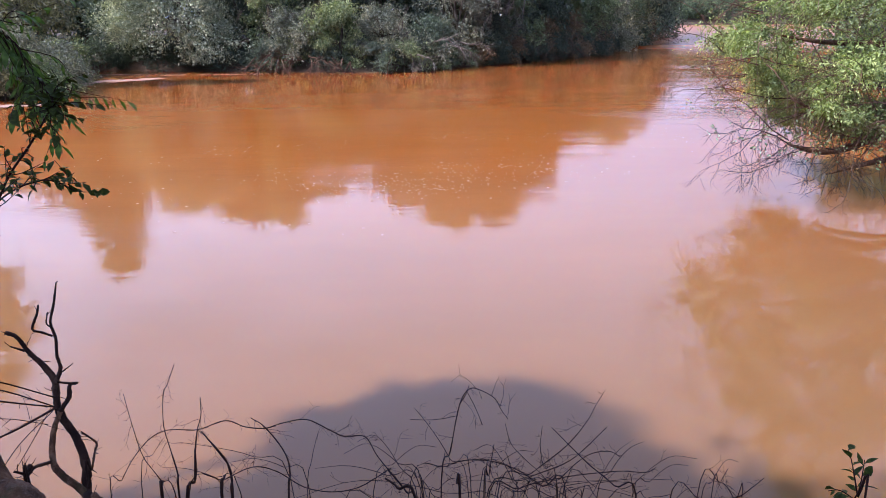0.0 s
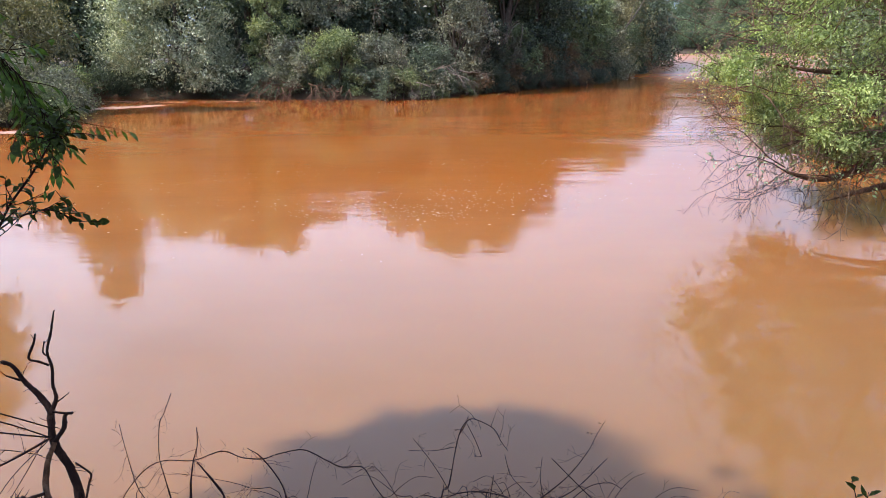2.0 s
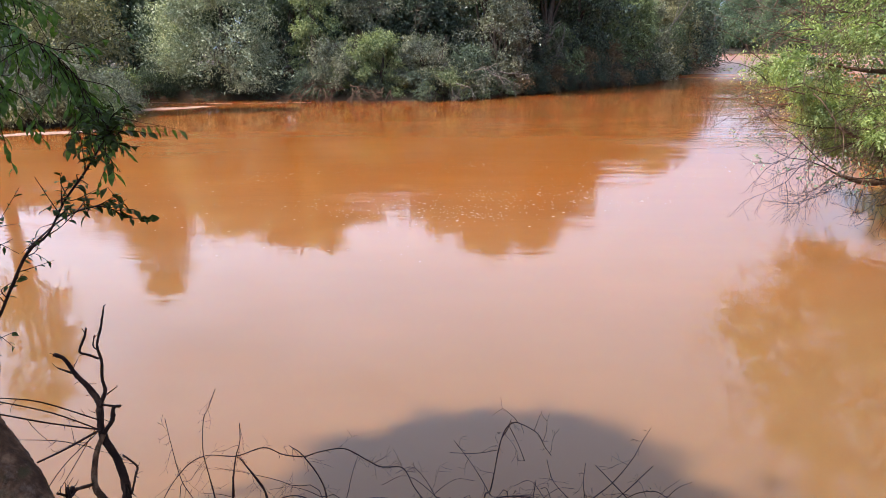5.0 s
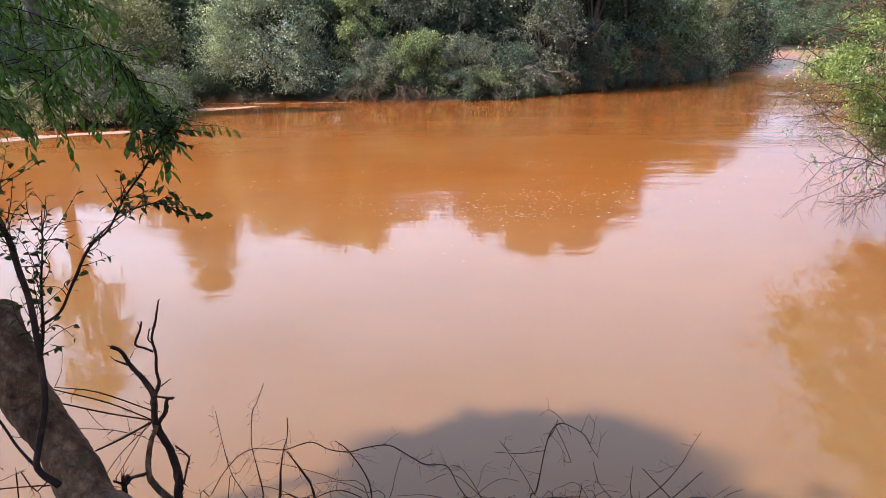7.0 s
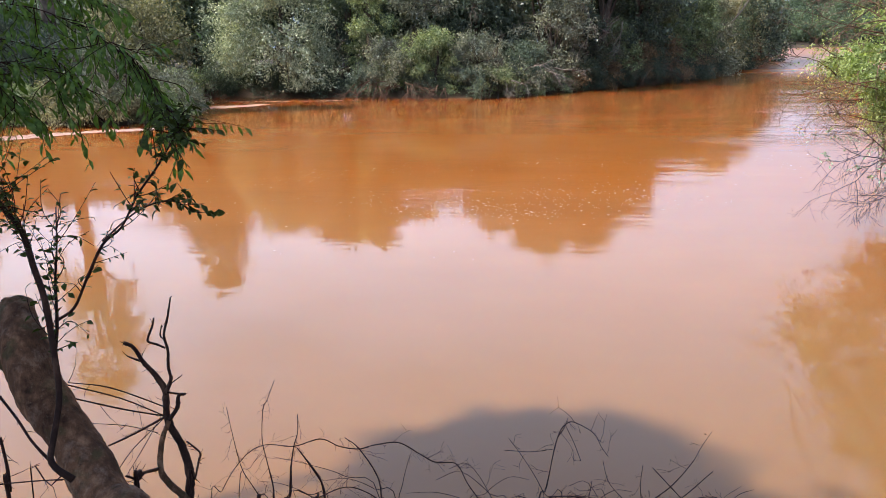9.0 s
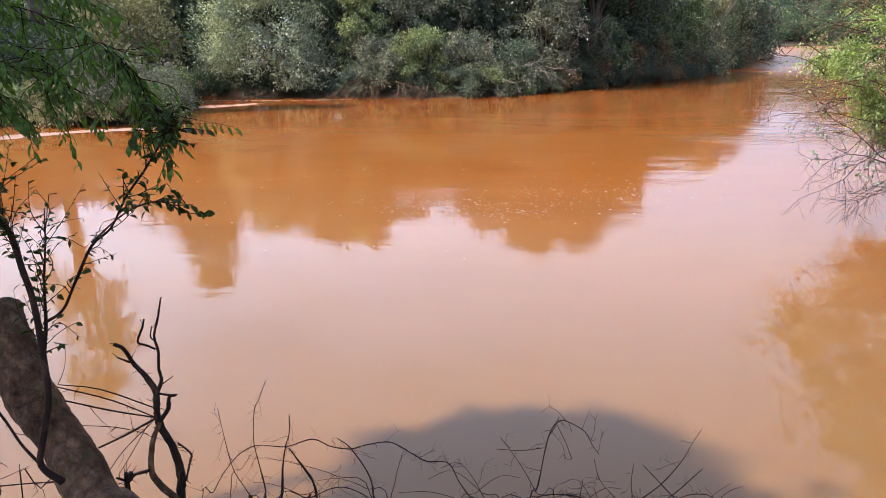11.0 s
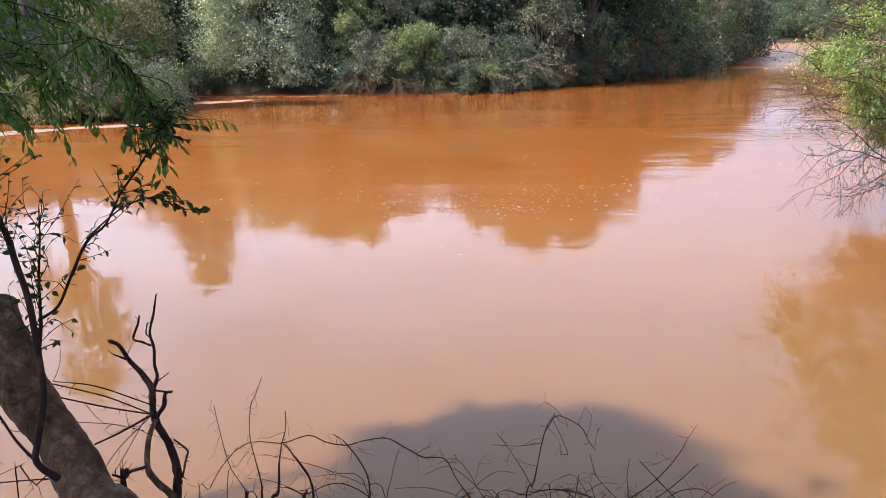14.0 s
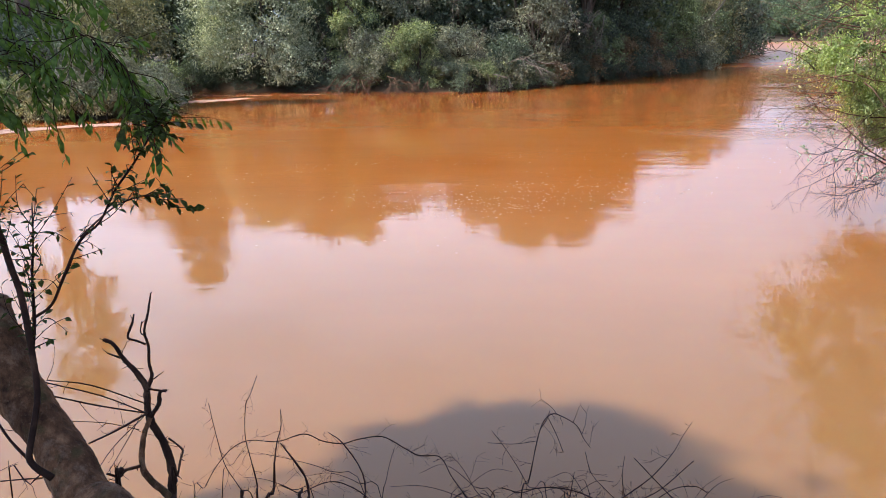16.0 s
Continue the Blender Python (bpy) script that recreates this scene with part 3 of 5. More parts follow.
while at < run[-1] - 2:
    x, y = (float(np.interp(at, run, shore[:, k])) for k in (0, 1))
    far_on = max(0.0, (y - 60) / 50)
    leaf = kinds[int(rng.integers(len(kinds)))]
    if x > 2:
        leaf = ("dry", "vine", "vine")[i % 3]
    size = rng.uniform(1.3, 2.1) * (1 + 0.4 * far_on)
    if -25.5 < x < -13.5 and y > 48:      # set back below the willow; dark leaf colour stands in for shade
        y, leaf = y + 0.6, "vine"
    if -12.8 < x < -6.0:      # set back behind bare roots
        y += 1.5
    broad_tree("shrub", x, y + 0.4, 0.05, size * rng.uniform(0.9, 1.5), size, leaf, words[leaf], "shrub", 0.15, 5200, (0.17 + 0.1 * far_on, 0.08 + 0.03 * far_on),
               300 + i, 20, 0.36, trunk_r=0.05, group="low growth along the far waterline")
    at += size * rng.uniform(0.9, 1.3)
    i += 1


def woods(name, places, leaf, label, cards, blade, seed):
    """Closed woodland far off: many ragged crowns in one sheet."""
    rng = np.random.default_rng(seed)
    vs, fs, base = [], [], 0
    for x, y, h, r in places:
        z = base_z(x, y)
        cl = [(x + a, y + b, z + c, d, e, g) for a, b, c, d, e, g in dome_clumps(rng, r, h, 0.8, 16, 0.36)]
        v, f = clump_leaves(rng, cl, cards, *blade, gap=0)
        vs.append(v)
        fs.append(f + base)
        base += len(v)
    return tagged(new(name, mesh_of(name, np.vstack(vs), np.vstack(fs), LEAF[leaf])), label, "woods", kind="stuff")


def skyline(x, y):
    """Height of the wood's edge against the sky, by direction."""
    way = math.degrees(math.atan2(x, y))
    lean = 0.92 * np.interp(way, [-60, -46, -42, -34, -30.2, -28.6, -26.6, -24.1, -20.5, -16.9, -14.5, -10, -6.5, -3.1, 0.9, 5.6, 8.2, 8.6, 11.5, 15.7, 17, 40],
                            [0.3, 0.3, 0.165, 0.175, 0.21, 0.257, 0.33, 0.206, 0.24, 0.29, 0.30, 0.245, 0.203, 0.28, 0.31, 0.285, 0.24, 0.174, 0.164, 0.169, 0.11, 0.11])
    return float(lean * math.hypot(x, y) - 4)


rng = np.random.default_rng(5)
back = []
for i in range(200):
    s = rng.random()
    x = -95 + 150 * s
    edge = float(np.interp(x, [-95, -28, -26, -14, -5, 2, 9, 16, 25, 33, 45, 57], [54, 55, 57, 55, 54, 60, 67, 77, 97, 107, 140, 169]))
    y = edge + rng.uniform(7, 30)
    back.append((x, y, max(4, min(skyline(x, y), 20) * rng.uniform(0.85, 1.0)), rng.uniform(3.2, 5.0)))
woods("back_woods", back, "dark", "dense dark woodland behind the riverside trees", 1500, (0.55, 0.30), 8)
far = []
while len(far) < 380:
    x, y = rng.uniform(60, 330), rng.uniform(225, 600)
    d, near = shore_distance(np.array([x]), np.array([y]))
    if 4 < d[0] < 150 and 0.22 < x / y < 0.62:
        far.append((x, y, rng.uniform(8, 14), rng.uniform(5.0, 8)))
woods("hill_woods", far, "hill", "blue-green wooded hill beyond the river's bend", 850, (0.95, 0.55), 9)


# trees of the near bank further up the river, behind the leaning tree
for i, (x, y, h, r, leaf) in enumerate([(25.5, 40.5, 8.5, 3.2, "mid"), (31, 48, 9.5, 3.4, "dark"), (36.5, 57, 9, 3.4, "olive"), (43, 67, 10, 3.8, "dark"), (50, 80, 10, 4.0, "mid"), (60, 98, 11, 4.6, "olive"), (72, 122, 11, 5.0, "dark"),
                                        (90, 155, 12, 6.0, "mid"), (112, 192, 12, 6.5, "dark")]):
    broad_tree("tree", x, y, base_z(x, y) - 0.2, h, r, leaf, {"mid": "green tree on the upstream bank", "dark": "dark green tree on the upstream bank", "olive": "olive-green tree on the upstream bank"}[leaf], "tree", 0.2, 9000,
               (0.22 + y * 0.002, 0.11 + y * 0.001), 500 + i, 36, 0.33, group="trees of the upstream near bank")


def wood_thing(name, limbs, at, label, category, material, sides=6, steps=4, wobble=0.04, part_name="branch", seed=3, group=""):
    """Bare wood: every limb (x, y, z, radius in millimetres) is a part."""
    ob = thing(name, at, label, category, group)
    o = np.array([*at, 0.0])
    for i, limb in enumerate(limbs):
        pts = np.array([(x, y, z, r / 1000) for x, y, z, r in limb]) - o
        shape = rough_bole(pts, sides, steps, 0.16, seed + i, 0.05) if part_name == "bole" else tube(pts, sides, steps, wobble, seed + i)
        piece(part_name, mesh_of(part_name, *shape, material, True), ob)
    return ob


# bleached fallen branches and root tangles along the far waterline
def dead_spray(name, x, y, z, count, way, length, radius, material, label, seed, depth=2, sag=0.4, spread=0.6, span=1.0):
    r = np.random.default_rng(seed)
    ob = thing(name, (x, y, z), label, "dead branches")
    fine = []
    for i in range(count):
        w = np.array(way) + r.normal(size=3) * 0.35
        t, _ = sprays(r, (r.normal() * span, r.normal() * span * 0.3, abs(r.normal()) * 0.3), w, length * r.uniform(0.6, 1.2), radius, depth, spread, 0.35, sag, (1, 3))
        piece("branch", mesh_of("branch", *t[-1], material), ob)
        fine += t[:-1]
    tagged(piece("fine_twigwork", mesh_of("fine_twigwork", *joined(fine), material), ob), kind="stuff")
    return ob


dead_spray("fallen_branch", -0.4, 55.4, 1.9, 4, (0.9, -0.5, -0.15), 2.4, 0.06, PALE_WOOD, "bleached fallen branches drooping into the river", 3)
dead_spray("fallen_branch", -2.6, 53.3, 1.3, 3, (0.5, -0.6, -0.5), 1.8, 0.05, PALE_WOOD, "pale bare branches reaching down to the water", 4)
dead_spray("root_tangle", -11.4, 53.0, 0.9, 14, (-0.4, -0.8, -0.30), 2.3, 0.05, RED_TWIG, "reddish-brown root tangle hanging to the water", 5, span=1.6)
dead_spray("root_tangle", -8.2, 52.6, 0.8, 10, (0.3, -0.8, -0.3), 2.0, 0.045, RED_TWIG, "brown stems and roots under an overhanging bush", 6, span=1.6)
dead_spray("dry_brush", 9.0, 66.0, 1.6, 7, (0, -0.5, 0.1), 2.2, 0.04, RED_TWIG, "dry brown brush hanging down the bank", 7, span=2.2)
dead_spray("dry_brush", 12.8, 70.8, 1.6, 6, (0, -0.5, 0.1), 2.4, 0.04, RED_TWIG, "dry brown stems above the water's edge", 8, span=2.0)
dead_spray("bare_branch", 3.2, 60.6, 6.6, 4, (0.2, -0.6, -0.7), 2.6, 0.05, PALE_WOOD, "pale bare branches drooping from a vine-hung tree", 9, span=0.6)
dead_spray("bare_branch", 7.0, 63.4, 5.6, 3, (0.1, -0.5, -0.6), 2.4, 0.05, PALE_WOOD, "pale dead branches before dark creepers", 10, span=0.6)
dead_spray("dry_brush", -24.6, 35.0, 1.0, 6, (0.3, -0.6, 0.5), 1.5, 0.025, RED_TWIG, "dry reddish stems in front of a green bush", 12, span=1.0)
dead_spray("dry_brush", 31.2, 108.5, 0.6, 6, (0.4, -0.6, 0.4), 3.0, 0.05, RED_TWIG, "dry reedy brush at the river's bend", 13, span=1.6)
for i, (x, y, z, n, way, ln) in enumerate([(-19.5, 53.2, 2.6, 4, (0.2, -0.6, 0.3), 1.4), (-14.8, 54.6, 4.6, 3, (0.3, -0.5, 0.5), 1.6), (-10.2, 53.4, 3.6, 5, (0.1, -0.4, 0.7), 1.5), (-9.0, 57.2, 6.4, 5, (0.2, -0.6, 0.3), 1.9),
                                           (-6.0, 57.8, 6.0, 4, (0.3, -0.6, 0.2), 1.8), (-3.4, 53.0, 2.8, 4, (-0.2, -0.5, 0.5), 1.3), (0.8, 57.9, 5.2, 5, (0.2, -0.5, -0.5), 1.9), (5.2, 62.4, 3.6, 5, (0.3, -0.5, -0.3), 1.8),
                                           (15.0, 74.6, 3.2, 5, (0.2, -0.5, -0.3), 2.2), (18.6, 81.0, 4.0, 4, (0.2, -0.4, 0.3), 2.4), (-29.5, 46.5, 4.0, 6, (0.3, -0.5, 0.2), 1.8), (-25.2, 35.0, 2.8, 6, (0.2, -0.4, 0.6), 1.2), (-22.2, 34.6, 1.6, 5, (0.5, -0.4, 0.2), 1.2)]):
    dead_spray("bare_branch", x, y, z, n, way, ln, 0.028, FAR_BARK, "thin bare greyish branches among riverside leaves", 60 + i, 2, 0.1, 0.6, 0.7)
wood_thing("leaning_snag", [[(20.5, 88, 3.0, 140), (22.2, 88, 5.6, 110), (23.6, 88, 7.4, 80), (25.2, 88, 10.2, 40)], [(23.0, 88, 6.6, 60), (23.4, 87.8, 8.4, 40), (23.3, 87.6, 9.8, 20)]],
           (20.5, 88, 0.6), "pale bare leaning trunk among olive trees", "dead tree", PALE_WOOD, 7)

# ---- foam on the water ----
def foam_streak(points, width, label, seed, bits=160, back=0.0):
    """A line of foam flecks: flat irregular patches lying on the water."""
    r = np.random.default_rng(seed)
    line = smooth_line([(x, y, 0, 0) for x, y in points], 12)
    vs, fs = [], []
    for i in range(bits):
        s = r.random() * (len(line) - 1.001)
        k = int(s)
        p = line[k] + (line[k + 1] - line[k]) * (s - k)
        w = unit(line[k + 1][:2] - line[k][:2])
        c = p[:2] + np.array([-w[1], w[0]]) * (r.normal() * width + back * (1 - s / len(line)) * r.random() ** 2)
        a, b = abs(r.normal()) * width * 1.1 + 0.05, abs(r.normal()) * width * 0.3 + 0.02
        base = len(vs)
        m = 9
        for j in range(m):
            g = j * 2 * math.pi / m
            q = 1 + r.normal() * 0.25
            e = c + w * math.cos(g) * a * q + np.array([-w[1], w[0]]) * math.sin(g) * b * q
            vs.append((e[0], e[1], 0.006 + 0.0006 * (i % 9)))
        vs.append((c[0], c[1], 0.014 + 0.0006 * (i % 9)))
        fs += [(base + j, base + (j + 1) % m, base + m) for j in range(m)]
    return tagged(new("foam", mesh_of("foam", np.array(vs), fs, FOAM)), label, "foam", kind="stuff")


foam_streak([(-34, 23.5), (-25, 29), (-22.5, 31.8), (-19.5, 33.4)], 0.16, "pale pinkish foam raft trailing along the current", 1, 900, 2.6)
foam_streak([(-23.6, 43.6), (-22, 46.3), (-19.8, 48)], 0.42, "pale foam drifting off a small cove", 2, 150, 1.0)
foam_streak([(-27, 52.2), (-20, 51.2), (-13, 52.0)], 0.12, "thin pale line of flecks below the far bank", 3, 90)
# pale flecks laid on the water: drifting bubbles, and ripple glints painted as flecks
for i, (pts, n) in enumerate([([(-9, 20), (-4, 22.5), (3, 24), (8, 26)], 70), ([(-7, 16.5), (-1, 18.5), (4, 20)], 50), ([(2, 21), (7, 22), (9, 24)], 40), ([(-10, 17), (-6, 14.5), (-3, 13)], 20), ([(-1.6, 16.2), (0.4, 17.2), (3.0, 18.8)], 60), ([(-3.4, 16.6), (-2.2, 16.4), (-1.2, 16.0)], 24)]):
    r = np.random.default_rng(30 + i)
    line = smooth_line([(x, y, 0, 0) for x, y in pts], 12)
    vs, fs = [], []
    for j in range(n * (5 if i > 3 else 2)):
        p = line[int(r.integers(len(line)))][:2] + r.normal(size=2) * np.array([1.2, 0.7])
        s = 0.007 + 0.020 * r.random() ** 2.5
        b = len(vs)
        vs += [(p[0] + math.cos(g) * s * 1.6, p[1] + math.sin(g) * s, 0.005) for g in np.arange(6) * math.pi / 3] + [(p[0], p[1], 0.012)]
        fs += [(b + k, b + (k + 1) % 6, b + 6) for k in range(6)]
    tagged(new("foam_flecks", mesh_of("foam_flecks", np.array(vs), fs, FOAM)), "tiny white flecks for bubbles and ripple glints on muddy water", "foam", kind="stuff")


# ---- the leaning tree over the water ----
def waterside_tree():
    r = np.random.default_rng(77)
    tree = thing("waterside_tree", (14.2, 17.4, base_z(14.2, 17.4) - 0.1), "light green tree leaning over the river with bare lower twigs", "tree")
    o = np.array([14.2, 17.4, base_z(14.2, 17.4) - 0.1])

    def limb(pts, name="limb", sides=8):
        q = [(x - o[0], y - o[1], z - o[2], w) for x, y, z, w in pts]
        piece(name, mesh_of(name, *tube(q, sides, 4, 0.05, 5), BARK, True), tree)
    limb([(14.2, 17.4, 0.4, 0.30), (13.2, 17.2, 2.0, 0.24), (12.2, 17.2, 4.4, 0.17), (11.4, 17.2, 7.0, 0.09), (11.0, 17.2, 9.4, 0.03)], "trunk", 10)
    limb([(13.9, 17.3, 0.9, 0.18), (12.2, 16.4, 1.35, 0.15), (10.3, 15.8, 1.37, 0.12), (9.3, 15.6, 1.10, 0.09), (8.6, 15.5, 1.03, 0.06), (7.9, 15.4, 1.21, 0.03)])
    limb([(13.3, 17.2, 1.9, 0.14), (11.4, 16.2, 2.2, 0.11), (9.9, 16.0, 2.0, 0.08), (8.9, 15.8, 1.8, 0.05), (8.0, 15.9, 2.2, 0.03)])
    limb([(13.0, 17.2, 2.6, 0.13), (10.8, 16.8, 3.3, 0.09), (9.0, 16.9, 3.4, 0.05), (7.9, 17.2, 3.6, 0.02)])
    limb([(13.5, 16.9, 0.9, 0.15), (11.6, 15.7, 1.0, 0.12), (10.3, 15.3, 0.95, 0.09), (9.3, 15.1, 0.78, 0.05), (8.6, 15.0, 0.62, 0.02)])
    limb([(12.4, 17.2, 3.8, 0.12), (10.2, 17.0, 5.2, 0.08), (8.2, 17.0, 5.9, 0.03)])
    # sprays of bare twigs, low over the water
    twigs, ends = [], []
    for s, w, ln in [((7.9, 15.4, 1.21), (-1, 0.2, 0.1), 1.9), ((8.3, 15.4, 1.1), (-0.8, -0.5, -0.1), 1.7), ((8.6, 15.5, 1.03), (-0.6, -0.8, -0.15), 1.5), ((9.2, 15.5, 1.1), (-0.4, -1, -0.25), 1.4),
                     ((8.0, 15.9, 2.2), (-1, 0.3, 0.1), 2.0), ((8.4, 15.8, 1.9), (-0.9, -0.1, -0.3), 2.1), ((9.0, 15.7, 1.8), (-0.5, -0.7, -0.3), 1.6), ((7.9, 16.8, 3.2), (-0.8, 0.2, -0.6), 1.5),
                     ((9.6, 15.7, 1.3), (-0.2, -0.8, -0.3), 1.3), ((7.4, 17.2, 3.5), (-0.9, 0.3, 0.25), 0.9), ((8.2, 16.2, 2.6), (-1, -0.2, -0.35), 2.0), ((7.9, 15.5, 1.3), (-1, 0.5, 0.3), 2.1),
                     ((9.4, 15.4, 1.2), (-0.3, -0.5, -0.1), 1.3), ((8.9, 15.4, 1.1), (-0.7, -0.3, 0.05), 1.5), ((8.5, 15.6, 1.5), (-0.8, -0.4, -0.25), 1.6), ((9.0, 15.3, 1.5), (-0.5, -0.6, -0.35), 1.5), ((8.2, 15.7, 1.9), (-0.8, -0.5, -0.4), 1.6),
                     ((9.8, 15.5, 1.35), (-0.1, -0.9, -0.5), 1.5), ((10.2, 15.4, 1.4), (0.1, -0.8, -0.5), 1.3)]:
        t, e = sprays(r, s, w, ln * 0.82, 0.016, 3, 0.65, 0.35, 0.15, (1, 3))
        twigs += t
        ends += e
    v, f = joined(twigs)
    tagged(piece("bare_twigwork", mesh_of("bare_twigwork", v - o, f, BROWN_TWIG), tree, "bare reddish-brown twigs"), kind="stuff")
    pts = np.array([e[0] for e in ends if r.random() < 0.07 and e[0][2] > 1.0])
    pts = np.repeat(pts, 3, axis=0) + r.normal(size=(len(pts) * 3, 3)) * 0.05
    v, f = leaf_blades(r, pts - o, r.normal(size=pts.shape), r.normal(size=pts.shape) + [0, 0, 1], 0.09, 0.045)
    tagged(piece("leaf_spray", mesh_of("leaf_spray", v, f, LEAF["bright"]), tree), kind="stuff")
    # crown
    cl = []
    for i in range(190):
        u = r.random()
        z = 1.35 + 8.9 * u ** 1.35
        left = np.interp(z, [1.3, 2.4, 3.4, 4.2, 5.5, 8, 10.3], [8.8, 7.65, 7.05, 7.45, 7.8, 8.9, 10.4])
        x = left + 0.45 + (14.5 - left) * r.random() ** 1.5
        y = 17.0 + r.normal() * 1.3
        y = max(y, 14.6 + 0.4 * abs(z - 4))
        s = r.uniform(0.35, 0.8)
        if z < 3.0 and x > 9.9 and r.random() < 0.8:      # bare and open underneath, near the limbs
            continue
        cl.append((x, y, z, s, s, s * 0.7))
    for i in range(14):       # low sprays over the limb
        cl.append((r.uniform(8.3, 10.2), 15.5 + r.normal() * 0.35, r.uniform(1.75, 2.4), 0.36, 0.34, 0.2))
    for i in range(34):       # full shoulder of the crown
        s = r.uniform(0.45, 0.7)
        cl.append((r.uniform(9.0, 14.0), 16.8 + r.normal() * 0.8, r.uniform(3.9, 6.2), s, s, s * 0.7))
    for i in range(46):       # thin sprays that break the outline
        z = r.uniform(2.0, 6.5)
        left = np.interp(z, [2.2, 3.4, 4.2, 6.5], [7.35, 6.75, 7.15, 7.8])
        cl.append((left + 0.3 + r.normal() * 0.15, 16.6 + r.normal() * 0.7, z, 0.32, 0.3, 0.16))
    cl = np.array(cl)
    cl[:, :3] -= o
    cl[:, 2] = np.maximum(cl[:, 2], 0.5)
    low = cl[cl[:, 2] < 3.9]
    high = cl[cl[:, 2] >= 3.9].copy()
    high[:, 3:6] *= 0.8
    v1, f1 = clump_leaves(r, low, 44000, 0.092, 0.040, droop=0.4, hollow=0.2, ragged=0.75, gap=0)
    v2, f2 = clump_leaves(r, high, 56000, 0.088, 0.040, droop=0.35, hollow=0.1, ragged=0.6, gap=0)
    v, f = np.vstack([v1, v2]), np.vstack([f1, f2 + len(v1)])
    piece("crown", mesh_of("crown", v, f, LEAF["spring"]), tree)
    tw = []
    for i in range(230):
        k = cl[int(r.integers(len(cl)))]
        t, _ = sprays(r, k[:3] + r.normal(size=3) * 0.3 + [0, -0.25, 0], r.normal(size=3) + [-0.5, -0.6, 0.1], r.uniform(0.8, 1.6), 0.014, 2, 0.6, 0.3, 0.1, (1, 2))
        tw += t
    for i in range(60):       # tangle of twigs round the lower limbs
        s = np.array([r.uniform(9.2, 13.5), 15.4 + r.normal() * 0.4, r.uniform(1.2, 3.0)]) - o
        t, _ = sprays(r, s, r.normal(size=3) * [1, 0.6, 0.7] + [-0.5, -0.3, 0.25], r.uniform(0.8, 1.6), 0.017, 3, 0.6, 0.35, 0.12, (1, 3))
        tw += t
    tagged(piece("inner_twigwork", mesh_of("inner_twigwork", *joined(tw), RED_TWIG), tree, "brown inner twigs"), kind="stuff")


waterside_tree()


# ---- the near bank ----
def add_twigs(ob, limbs, each, length, radius, seed, depth=0, material=None):
    r = np.random.default_rng(seed)
    t, tips = side_twigs(r, limbs, np.array(ob.location), each, length, radius, depth)
    if t:
        tagged(piece("fine_twigwork", mesh_of("fine_twigwork", *joined(t), material or TWIG), ob, "hair-thin side twigs"), kind="stuff")
    return tips


